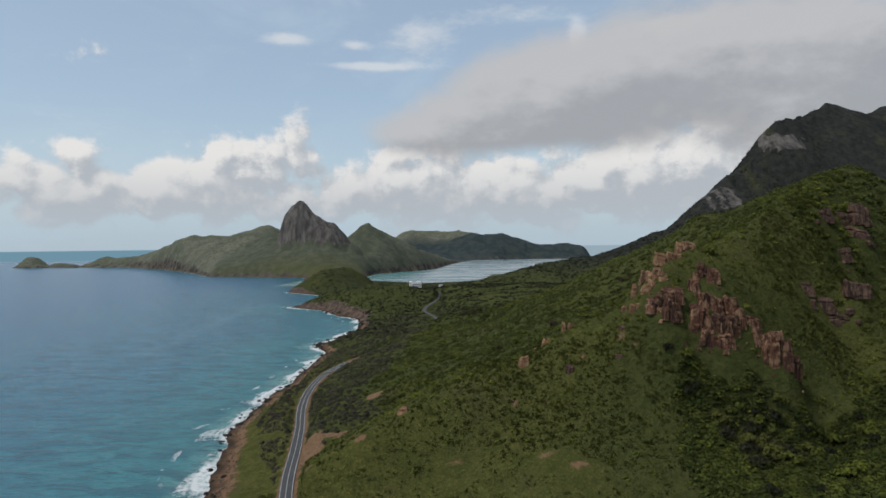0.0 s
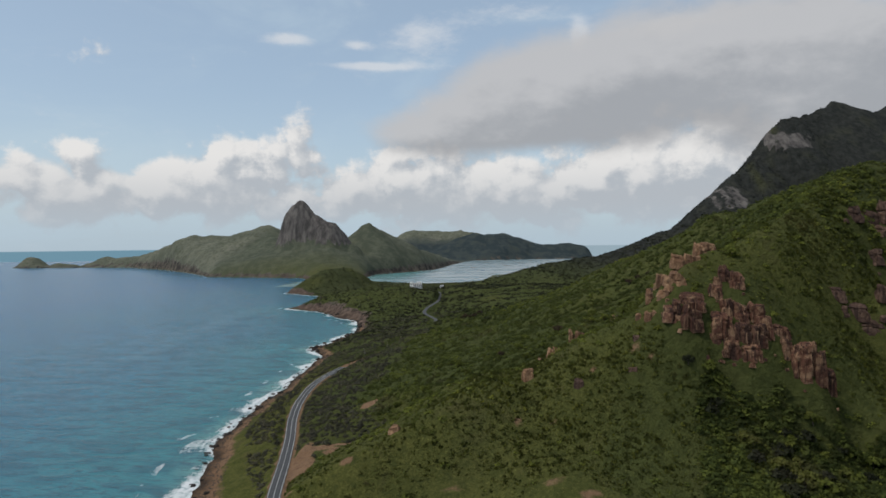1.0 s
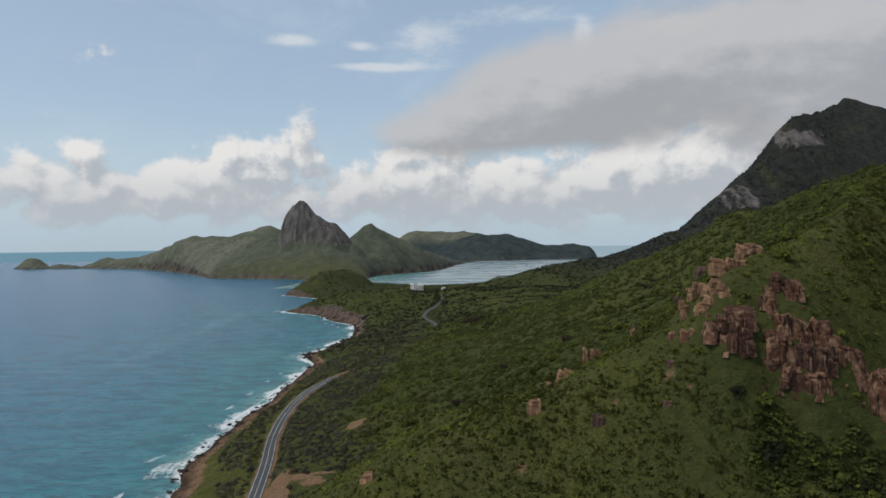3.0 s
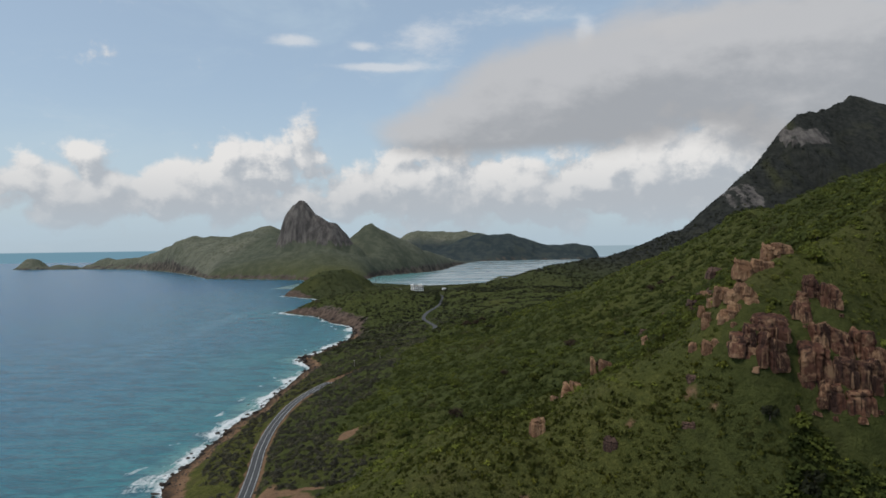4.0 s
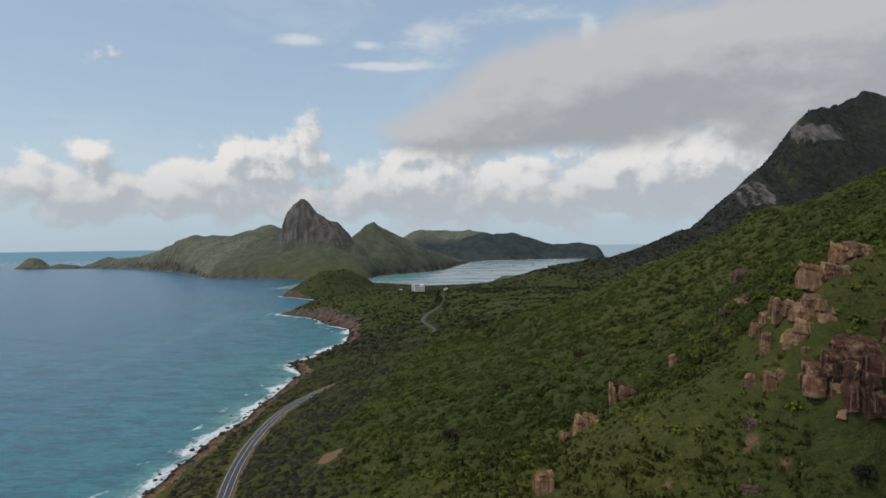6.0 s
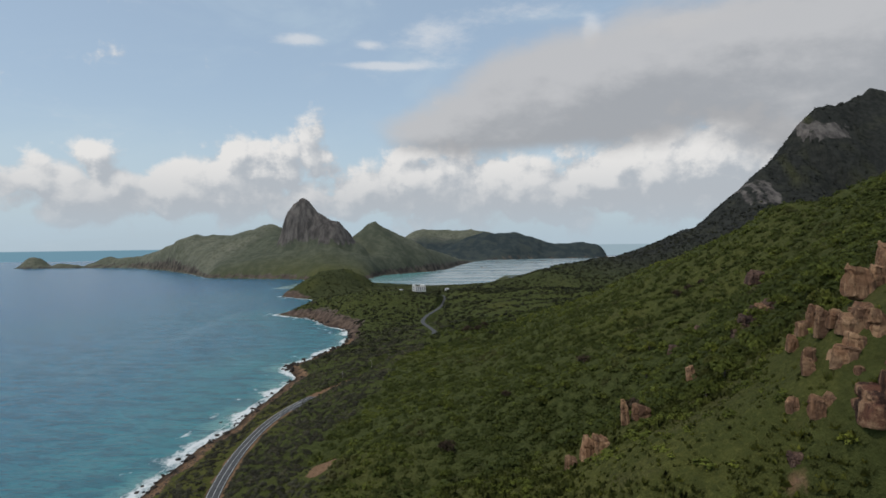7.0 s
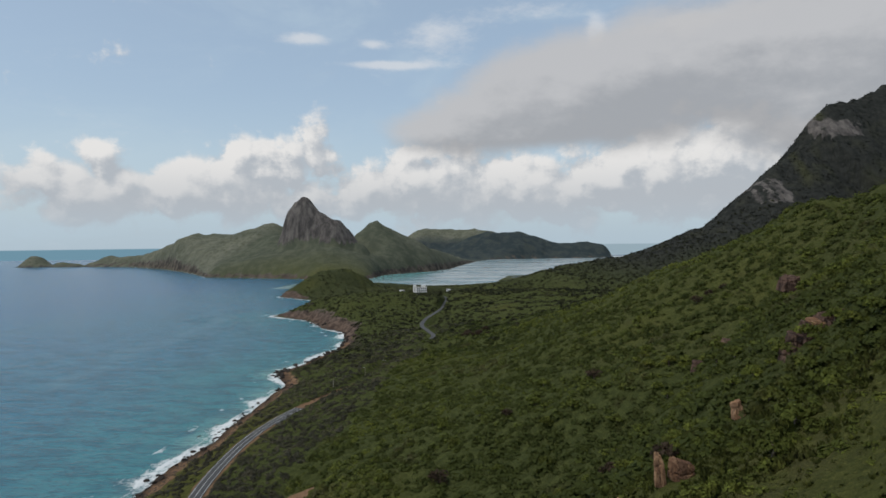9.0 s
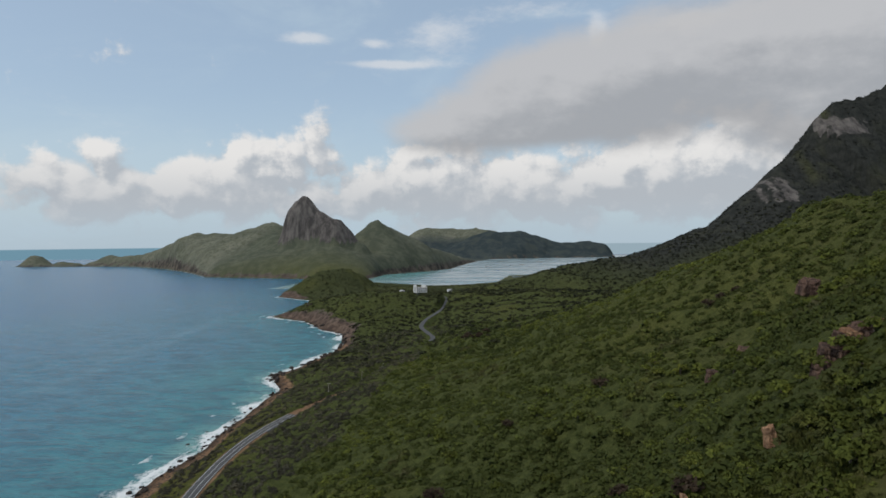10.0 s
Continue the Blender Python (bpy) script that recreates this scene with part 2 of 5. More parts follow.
PLATEAU = [(-800, 4690, 130, 190), (-753, 4700, 165, 200), (-690, 4720, 200, 200), (-627, 4740, 216, 210), (-400, 4760, 211, 220), (-180, 4780, 200, 220)]
ISLET = [(-2668, 3330, 22, 60), (-2612, 3330, 68, 70), (-2560, 3330, 60, 66), (-2490, 3330, 24, 40), (-2430, 3320, 36, 34), (-2375, 3310, 24, 34), (-2300, 3305, 26, 44)]
KNOLL = [(-465, 1450, 32, 70), (-415, 1500, 52, 90), (-372, 1550, 56, 60), (-350, 1580, 38, 38)]
CAPE = [(-350, 1085, 10, 40), (-300, 1090, 27, 80), (-250, 1080, 32, 120), (-200, 1060, 34, 150)]
ROAD = [(-38, 60, 13), (-58, 140, 11.5), (-77, 205, 10), (-93.5, 261, 9), (-102.3, 298, 8.6), (-111.7, 335, 8.5), (-123.5, 376, 8.5), (-133.5, 427, 8.5), (-137, 481, 8.5), (-132, 521, 8.8), (-118, 565, 10),
        (-98, 640, 14), (-78, 725, 18.5), (-76, 765, 19.5), (-84, 790, 20), (-97, 832, 20), (-101.5, 890, 20), (-98, 965, 20), (-97.5, 1013, 19), (-105, 1140, 17), (-119, 1262, 15), (-135, 1310, 14)]
# Ledges that carry the outcrops, and hollows: x, y, rise, reach.
LEDGES = [(78, 204, 9, 11), (12, 166, 6, 16), (-26, 285, -8, 32), (98, 193, -9, 12), (-84, 386, -8, 16), (120, 236, 6, 14), (140, 266, 6, 14)]


def smooth_line(line, step):
    """A polyline drawn as a smooth curve through its corners."""
    line = np.array(line, float)
    t = np.r_[0, np.cumsum(np.hypot(*np.diff(line[:, :2], axis=0).T))]
    m = np.gradient(line, t, axis=0)
    s = np.linspace(0, t[-1], int(t[-1] / step) + 1)
    i = np.searchsorted(t, s, side="right").clip(1, len(t) - 1) - 1
    h = (t[i + 1] - t[i])[:, None]
    u = ((s - t[i])[:, None] / h)
    return (2 * u**3 - 3 * u**2 + 1) * line[i] + (u**3 - 2 * u**2 + u) * h * m[i] + (3 * u**2 - 2 * u**3) * line[i + 1] + (u**3 - u**2) * h * m[i + 1]


ROAD_BENCH = smooth_line(ROAD, 24.0)


def soft_max(a, b, k):
    m = np.maximum(a, b)
    return m + k * np.log(np.exp((a - m) / k) + np.exp((b - m) / k))


def ridge(x, y, line, power=1.5):
    r, _, e = near_line(x, y, line)
    return e[..., 0] * np.exp(-(r / e[..., 1]) ** power)


def crest(x, y, line):
    r, side, e = near_line(x, y, line, 7.0)
    left = ((side + 3) / 6).clip(0, 1)
    left = left * left * (3 - 2 * left)
    right = e[..., 2] * r + e[..., 3] * (1 - np.exp(-(r / e[..., 4]) ** 2.0))
    return e[..., 0] - left * (e[..., 1] * r + 0.002 * r * r) - (1 - left) * right


SHELVES, SHELF_REACH = np.zeros((0, 3)), 6.5


def shelf_rise(x, y):
    """Rise of the slope where the outcrops stand on it."""
    out = 0 * x
    for bx, by, rise in SHELVES:
        out += rise * np.exp(-((x - bx) ** 2 + (y - by) ** 2) / SHELF_REACH**2)
    return out


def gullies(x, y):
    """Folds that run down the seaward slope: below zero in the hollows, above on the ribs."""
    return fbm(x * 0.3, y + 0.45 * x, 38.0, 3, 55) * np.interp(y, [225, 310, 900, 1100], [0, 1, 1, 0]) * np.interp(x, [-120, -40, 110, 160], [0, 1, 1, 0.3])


def ground_height(x, y, detail=True):
    """Height of the land, its distance from the shore, and how rocky it is."""
    d = coast_distance(x, y) + 3.0 * fbm(x, y, 30.0, 3, 5)
    q = np.interp(y, [-600, 300, 380, 430, 510, 600, 700, 1000, 1500, 2400], [.00088, .00082, .00080, .00092, .00096, .00074, .0005, .0003, .00018, .00006])
    dd = d.clip(0, 325)
    low = 5.5 * (1 - np.exp(-dd / 12)) + .075 * dd + q * dd * dd
    cap = np.interp(y, [440, 520, 600, 700, 850, 1000, 1250, 1350, 1500, 1720, 2300], [400, 150, 88, 60, 50, 46, 24, 14, 8, 5, 4])
    low = -soft_max(-low, -cap, 6.0)
    h = soft_max(low, crest(x, y, SPUR), 2.5)
    h = soft_max(h, crest(x, y, SPUR_SOUTH), 5.0)
    for lx, ly, rise, reach in LEDGES:
        h = h + rise * np.exp(-((x - lx) ** 2 + (y - ly) ** 2) / reach**2)
    near = (x > -10) & (x < 180) & (y > 165) & (y < 300)
    if len(SHELVES) and near.any():
        h[near] += shelf_rise(x[near], y[near])
    rough = fbm(x, y, 90.0, 4, 21)
    for line, power in ((MOUNTAIN, 1.35), (PENINSULA, 1.7), (GREEN_HILL, 1.5), (FAR_HILLS, 1.7), (PLATEAU, 1.8), (KNOLL, 1.8), (CAPE, 2.2), (ISLET, 2.0)):
        r = ridge(x, y, line, power)
        h = soft_max(h, r * (1 + (0.02 if line is MOUNTAIN else 0.04) * rough), np.clip(r * 0.15, 0.2, 6.0))
    horn = ridge(x, y, HORN, 2.8)
    h = soft_max(h, horn * (1 + 0.03 * rough), np.clip(horn * 0.1, 0.2, 4.0))
    h = h + np.minimum(dd * 0.02, 1.0) * rough * np.interp(y, [100, 600, 1500, 3000], [2.0, 3.5, 5.0, 5.0]) * np.where(x < 80, np.interp(y, [1150, 1350, 1800, 2000], [1, .2, .2, 1]), 1)
    h = h + gullies(x, y) * np.interp(y, [250, 600], [2.6, 5.5])
    shore = 1 - np.exp(-dd / np.interp(y, [900, 1100], [10, 22]))
    h = h * shore + 0.3
    if detail:
        h = h + shore * (fbm(x, y, 9.0, 2, 40) * 0.6 + fbm(x, y, 3.4, 2, 44) * np.interp(y, [0, 600, 1200], [0.42, 0.42, 0.0]))
    # the road's bench
    r, side, e = near_line(x, y, ROAD_BENCH)
    k = ((r - 3.6) / np.where(side > 0, 4.0, 5.0)).clip(0, 1)
    k = k * k * (3 - 2 * k)
    h = (e[..., 0] - 0.12) * (1 - k) + h * k
    h = np.where(d > 0, h, np.maximum(d * 0.12, -6.0) + 0.1)
    return h, d, r


# Outcrops: words, stone, group, how square the blocks are; rows of x, y, foot, width, height.
OUTCROPS = [
    ("weathered red-brown granite block in the ridge outcrop", "pale_granite", "blocks of the ridge outcrop", 0.7,
     [(64.7, 226, 107.9, 3.6, 2.5), (67.3, 225, 108.2, 3.8, 2.3), (55.2, 217, 102.2, 3.7, 4.9), (59, 219, 103.9, 2.8, 3), (62, 220, 104.1, 2.7, 2),
      (49, 216, 96.7, 1.8, 3.9), (50.1, 215, 97.7, 1.6, 2.7), (50.8, 211, 97.5, 2.8, 2.8), (54, 210, 96, 3, 5), (52.5, 211, 98.7, 2.9, 3), (48.7, 208, 92, 3.8, 4), (50.5, 209, 95.8, 2.7, 1.9)]),
    ("massive red-brown granite block with dark vertical stains", "granite", "blocks of the main cliff", 0.86,
     [(55.3, 202, 91.1, 7, 4.5), (49.1, 199, 87.5, 5.2, 4.6), (53.7, 198, 85, 5.8, 7.5), (50, 200, 91.4, 2.5, 2.6), (67.9, 211, 99.2, 3.2, 4.2), (70.6, 209, 96.6, 3.9, 5.1), (63.5, 207, 93.9, 3.5, 4),
      (64.9, 210, 97.1, 2.1, 2.8), (69.4, 212, 96.8, 2.6, 3.4), (66, 203, 89.9, 3.7, 4), (69.2, 202, 85.7, 4.4, 7.6), (74, 202.3, 85.7, 4.6, 7.2), (63.4, 200, 82.4, 5.7, 7.7), (68.5, 199.3, 81.6, 4.4, 5.6), (72.6, 199, 80.8, 4.2, 6.2)]),
    ("tall red-brown granite pillar streaked with dark stains", "granite", "blocks of the main cliff", 0.86,
     [(61, 199.5, 80.5, 4, 4), (65.4, 197.6, 77.4, 4.6, 5.5), (70.2, 197, 77, 5.2, 5), (76.4, 201, 82.3, 3.1, 6.5), (80.8, 203, 82, 4.7, 4.5), (83.6, 197, 70.5, 4.5, 11.4), (87.2, 198, 74.4, 2.6, 7.6), (88.8, 197, 70.9, 2.8, 8.6), (81.4, 199.5, 76, 3.2, 6.4), (92.4, 199, 69, 3.1, 4.8)]),
    ("pale weathered granite stone standing in the grass", "pale_granite", "stones on the grassy spur", 0.78,
     [(24.5, 243, 75.8, 1.5, 3.6), (27.8, 243, 74.8, 3.0, 3.7), (16.9, 240, 67.7, 2.6, 5.2), (19.7, 240.6, 68.3, 3.4, 4.9), (13.7, 238, 65, 2.4, 4.6), (7.2, 207, 67.7, 3, 4.3), (-32.1, 191, 55.4, 3, 2.9), (43.8, 267, 79.0, 1.9, 2.7), (44.6, 266, 77.8, 1.7, 1.6),
      (42.7, 204, 87.2, 1.9, 2.8), (45.1, 205, 87.7, 2.3, 2.4), (40.5, 206, 87, 1.6, 2.2), (53, 227, 94.9, 2, 5), (51.2, 227, 94.9, 1.9, 2.2), (47.3, 222, 93.4, 1.6, 2.1), (45.4, 212, 93.1, 1.8, 2), (44.4, 210, 91.8, 1.6, 2.1)]),
    ("low granite ledge breaking through the scrub", "dark_stone", "ledges in the scrub", 0.75,
     [(21.4, 197, 68.4, 2.6, 2.6), (64.5, 294, 83.2, 3.6, 3.8), (68, 296, 85.2, 5.6, 5.0), (72.3, 298, 87.4, 6, 5.2), (76.5, 299.5, 89.6, 6.2, 4.6), (81, 302, 92, 5, 2.8), (77.5, 373, 72, 5, 5), (82, 373.6, 73, 4.6, 4), (66.2, 371, 64.3, 4.2, 5.2), (105.7, 393, 93.4, 6.6, 4.5),
      (36.5, 196, 74, 2.6, 1.0), (38.8, 201, 82, 2.0, 1.2)]),
    ("tan granite block standing over a dark ledge in the scrub", "pale_granite", "ledges in the scrub", 0.72,
     [(73.2, 299, 88.6, 5.0, 4.6), (69.4, 298.4, 86.6, 3.2, 3.4), (78.2, 301.5, 91.2, 4.2, 3.2)]),
    ("dark reddish slab of granite on the steep grass", "dark_stone", "slabs of the upper slope", 0.72,
     [(148.5, 278, 113.4, 7.4, 9.8), (155.8, 278, 118.7, 8.1, 7.8), (153, 275, 110.2, 9.6, 6.2), (132.8, 258, 98.9, 7.6, 8), (137.9, 258, 100.5, 6.9, 6.8), (108.6, 230, 89.4, 9.2, 6.8), (116.6, 231, 82.7, 7.8, 7.2), (121.6, 230, 77.7, 9.1, 7.1),
      (129.9, 233, 91.7, 8.8, 4.1), (132.7, 262, 117.6, 6.7, 6.1)]),
]
feet = np.array([row[:3] for kind in OUTCROPS for row in kind[4] if row[1] < 290], float)
short = (feet[:, 2] - ground_height(feet[:, 0], feet[:, 1], False)[0]).clip(-5, 15)
gap = (feet[:, None, 0] - feet[None, :, 0]) ** 2 + (feet[:, None, 1] - feet[None, :, 1]) ** 2
SHELVES = np.column_stack([feet[:, :2], np.linalg.solve(np.exp(-gap / SHELF_REACH**2) + 0.35 * np.eye(len(feet)), short)])


def mesh_from(name, verts, faces, smooth=True):
    """A mesh from arrays; faces all of one size."""
    me = bpy.data.meshes.new(name)
    verts, faces = np.asarray(verts, np.float32), np.asarray(faces, np.int32)
    n, k = faces.shape
    me.vertices.add(len(verts))
    me.vertices.foreach_set("co", verts.ravel())
    me.loops.add(n * k)
    me.loops.foreach_set("vertex_index", faces.ravel())
    me.polygons.add(n)
    me.polygons.foreach_set("loop_start", np.arange(0, n * k, k, dtype=np.int32))
    me.polygons.foreach_set("use_smooth", np.full(n, smooth))
    me.update(calc_edges=True)
    return me


def attribute(me, name, values):
    a = me.attributes.new(name, "FLOAT", "POINT")
    a.data.foreach_set("value", np.asarray(values, np.float32))


def material(name):
    m = bpy.data.materials.new(name)
    m.use_nodes = True
    m.node_tree.nodes.clear()
    g = Nodes(m.node_tree)
    p = g.add("ShaderNodeBsdfPrincipled")
    out = g.add("ShaderNodeOutputMaterial")
    m.node_tree.links.new(p.outputs[0], out.inputs[0])
    p.inputs["Specular IOR Level"].default_value = 0.25
    return m, g, p


def position(g):
    return g.add("ShaderNodeNewGeometry").outputs["Position"]


def attr(g, name):
    return g.add("ShaderNodeAttribute", attribute_name=name).outputs["Fac"]


def ground_material():
    m, g, p = material("hill_ground")
    at = position(g)
    fine, mid, wide = g.noise(at, 1.3, 6.0, 0.75), g.noise(at, 0.16, 5.0, 0.65), g.noise(at, 0.02, 4.0, 0.6)
    grass = g.mix(g.ramp(mid, 0.35, 0.65), (0.077, 0.082, 0.023), (0.120, 0.120, 0.034))
    grass = g.mix(g.ramp(fine, 0.35, 0.65, 0.5, 0.0), grass, (0.042, 0.051, 0.016))
    grass = g.mix(g.ramp(fine, 0.52, 0.68, 0.0, 0.75), grass, (0.175, 0.172, 0.052))
    grass = g.mix(g.ramp(g.noise(at, 0.5, 4.0, 0.7), 0.50, 0.36, 0.0, 0.6), grass, (0.046, 0.053, 0.018))
    grass = g.mix(g.ramp(g.noise(at, 0.055, 5.0, 0.7), 0.52, 0.68, 0.0, 0.5), grass, (0.085, 0.070, 0.036))
    forest = g.mix(g.ramp(g.noise(at, 0.35, 5.0, 0.7), 0.35, 0.65), (0.042, 0.051, 0.018), (0.070, 0.081, 0.027))
    # Mountain forest: cloud shadow is put into its colour as a darker grey.
    upland_shadow = g.mix(g.ramp(g.noise(at, 0.08, 5.0, 0.7), 0.35, 0.65), (0.023, 0.025, 0.023), (0.040, 0.042, 0.038))
    forest = g.mix(attr(g, "upland_shadow"), forest, upland_shadow)
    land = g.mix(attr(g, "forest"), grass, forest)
    # Far hill colours: haze is put in as lighter, greyer tones.
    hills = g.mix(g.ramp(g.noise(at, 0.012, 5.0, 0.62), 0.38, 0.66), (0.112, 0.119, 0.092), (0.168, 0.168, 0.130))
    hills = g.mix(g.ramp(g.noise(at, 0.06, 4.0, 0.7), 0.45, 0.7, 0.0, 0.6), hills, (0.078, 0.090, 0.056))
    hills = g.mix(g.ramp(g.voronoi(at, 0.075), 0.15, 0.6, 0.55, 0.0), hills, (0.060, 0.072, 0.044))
    # The furthest hills take the blue-grey of haze into their colour.
    hills = g.mix(attr(g, "remote_haze"), hills, g.mix(g.ramp(wide, 0.4, 0.6), (0.034, 0.046, 0.049), (0.049, 0.061, 0.061)))
    # Darker green groves, also paled and blued with haze.
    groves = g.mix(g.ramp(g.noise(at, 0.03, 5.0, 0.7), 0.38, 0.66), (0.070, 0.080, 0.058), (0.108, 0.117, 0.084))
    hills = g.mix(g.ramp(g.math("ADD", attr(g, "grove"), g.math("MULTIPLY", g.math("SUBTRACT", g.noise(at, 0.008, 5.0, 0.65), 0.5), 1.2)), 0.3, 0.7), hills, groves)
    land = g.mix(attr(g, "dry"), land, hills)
    land = g.mix(g.ramp(wide, 0.5, 0.72, 0.0, 0.15), land, (0.080, 0.080, 0.036))
    soil = g.mix(mid, (0.145, 0.080, 0.046), (0.285, 0.180, 0.108))
    soil = g.mix(g.ramp(fine, 0.45, 0.8, 0.0, 0.6), soil, (0.34, 0.24, 0.16))
    soil = g.mix(g.ramp(g.noise(at, 0.5, 4.0, 0.7), 0.5, 0.7, 0.0, 0.6), soil, (0.075, 0.055, 0.045))
    soil = g.mix(attr(g, "wet"), soil, (0.030, 0.024, 0.020))
    bare = g.ramp(g.math("ADD", attr(g, "sand"), g.math("MULTIPLY", g.math("SUBTRACT", mid, 0.5), 0.7)), 0.4, 0.62)
    land = g.mix(bare, land, soil)
    streak = g.noise(g.vmath("MULTIPLY", at, (0.06, 0.06, 0.008)), 1.0, 6.0, 0.65)
    stone = g.mix(g.ramp(streak, 0.36, 0.66), (0.066, 0.061, 0.059), (0.165, 0.150, 0.138))
    stone = g.mix(g.ramp(mid, 0.55, 0.75, 0.0, 0.5), stone, (0.10, 0.085, 0.06))
    red = g.mix(g.ramp(mid, 0.4, 0.65), (0.062, 0.044, 0.036), (0.155, 0.112, 0.086))
    red = g.mix(attr(g, "dry"), red, g.mix(g.ramp(g.noise(at, 0.03, 4.0, 0.7), 0.4, 0.65), (0.040, 0.036, 0.032), (0.130, 0.112, 0.090)))
    stone = g.mix(attr(g, "red"), stone, red)
    rocky = g.ramp(g.math("ADD", attr(g, "rock"), g.math("MULTIPLY", g.math("SUBTRACT", g.noise(g.vmath("MULTIPLY", at, (1.0, 1.0, 0.6)), 0.045, 6.0, 0.7), 0.5), 1.3)), 0.42, 0.58)
    land = g.mix(rocky, land, stone)
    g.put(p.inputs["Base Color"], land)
    p.inputs["Roughness"].default_value = 0.95
    p.inputs["Specular IOR Level"].default_value = 0.03
    relief = g.math("ADD", g.math("MULTIPLY", fine, 0.7), g.math("MULTIPLY", g.noise(at, 0.45, 5.0, 0.7), 1.6))
    b1 = g.bump(relief, 1.0, 0.9)
    far = g.add("ShaderNodeBump")
    for key, v in (("Height", g.math("MULTIPLY", g.noise(at, 0.055, 5.0, 0.7), attr(g, "far"))), ("Distance", 12.0), ("Strength", 0.5), ("Normal", b1)):
        g.put(far.inputs[key], v)
    g.put(p.inputs["Normal"], far.outputs[0])
    return m


def sea_material():
    m, g, p = material("sea_water")
    at = position(g)
    d = attr(g, "offshore")
    drift = g.noise(at, 0.008, 4.0, 0.6, 0.5)
    dd = g.math("ADD", attr(g, "depth"), g.math("MULTIPLY", g.math("SUBTRACT", drift, 0.5), 60.0))
    deep = g.mix(g.ramp(dd, 130.0, 560.0), (0.023, 0.142, 0.216), (0.032, 0.122, 0.236))
    water = g.mix(g.ramp(dd, 8.0, 165.0), (0.030, 0.186, 0.212), deep)
    water = g.mix(g.ramp(dd, -2.0, 26.0), (0.15, 0.32, 0.30), water)
    swell = g.noise(g.vmath("MULTIPLY", at, (0.030, 0.085, 0.1)), 1.0, 5.0, 0.62, 0.6)
    chop = g.noise(g.vmath("MULTIPLY", at, (0.14, 0.42, 0.5)), 1.0, 5.0, 0.68, 0.4)
    # Wave light and shade are put into the colour, by swell and chop.
    water = g.mix(g.ramp(swell, 0.44, 0.60, 0.0, 0.55), water, (0.010, 0.068, 0.110))
    water = g.mix(g.ramp(swell, 0.46, 0.34, 0.0, 0.35), water, (0.050, 0.180, 0.205))
    water = g.mix(g.ramp(chop, 0.48, 0.64, 0.0, 0.60), water, (0.010, 0.058, 0.095))
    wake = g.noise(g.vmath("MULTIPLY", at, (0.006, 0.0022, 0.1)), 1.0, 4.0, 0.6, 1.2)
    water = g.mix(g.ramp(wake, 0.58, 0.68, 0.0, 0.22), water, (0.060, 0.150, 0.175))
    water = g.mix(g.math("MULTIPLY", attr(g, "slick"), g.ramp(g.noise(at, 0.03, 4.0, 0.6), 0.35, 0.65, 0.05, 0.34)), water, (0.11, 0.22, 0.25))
    # Silvery sky reflection of the lagoon, with darker streaks, is put into the colour.
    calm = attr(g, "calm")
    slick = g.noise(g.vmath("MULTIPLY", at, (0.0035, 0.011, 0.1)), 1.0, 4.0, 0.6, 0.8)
    lagoon_sheen = g.mix(g.ramp(slick, 0.46, 0.58), (0.33, 0.39, 0.40), (0.17, 0.27, 0.30))
    lagoon_sheen = g.mix(attr(g, "shoal"), lagoon_sheen, (0.085, 0.26, 0.25))
    water = g.mix(calm, water, lagoon_sheen)
    # surf: bands near the shore, broken up by noise
    bands = g.noise(g.combine(g.math("MULTIPLY", d, 0.10), g.noise(at, 0.025, 3.0, 0.5), 0.0), 1.6, 3.0, 0.6, 0.4)
    lace = g.noise(at, 0.32, 6.0, 0.72, 0.8)
    reach = g.math("ADD", g.math("MULTIPLY", g.noise(at, 0.03, 3.0, 0.5), 42.0), -11.0)
    close = g.ramp(g.math("SUBTRACT", reach, d), -8.0, 8.0)
    surf = g.math("ADD", g.math("MULTIPLY", close, 0.75), g.math("MULTIPLY", g.math("SUBTRACT", g.math("ADD", lace, g.math("MULTIPLY", bands, 0.7)), 0.85), 1.5))
    foam = g.math("MULTIPLY", g.ramp(surf, 0.40, 0.80, 0.0, 0.9), g.ramp(d, 52.0, 24.0))
    # broken crests further out
    rank = g.noise(g.combine(g.math("MULTIPLY", d, 0.16), g.math("MULTIPLY", g.noise(at, 0.05, 3.0, 0.5), 3.0), 4.0), 1.0, 3.0, 0.55, 0.2)
    crests = g.math("MULTIPLY", g.ramp(rank, 0.60, 0.66), g.ramp(g.noise(at, 0.04, 3.0, 0.6), 0.55, 0.64))
    crests = g.math("MULTIPLY", crests, g.math("MULTIPLY", g.ramp(d, 40.0, 20.0), g.ramp(lace, 0.42, 0.55, 0.1, 0.7)))
    foam = g.math("MAXIMUM", foam, crests)
    foam = g.math("MULTIPLY", foam, attr(g, "open"))
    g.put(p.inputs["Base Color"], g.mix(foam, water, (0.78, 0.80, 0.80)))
    g.put(p.inputs["Roughness"], g.math("ADD", g.math("ADD", 0.04, g.math("MULTIPLY", attr(g, "rough"), 0.20)), g.math("MULTIPLY", foam, 0.5)))
    p.inputs["IOR"].default_value = 1.33
    p.inputs["Specular IOR Level"].default_value = 0.42
    b1 = g.bump(swell, 3.0, g.math("MULTIPLY", attr(g, "rough"), 0.6))
    b2 = g.add("ShaderNodeBump")
    for key, v in (("Height", g.math("ADD", chop, g.math("MULTIPLY", foam, 0.8))), ("Distance", 1.0), ("Strength", g.math("MULTIPLY", attr(g, "rough"), 0.6)), ("Normal", b1)):
        g.put(b2.inputs[key], v)
    g.put(p.inputs["Normal"], b2.outputs[0])
    return m


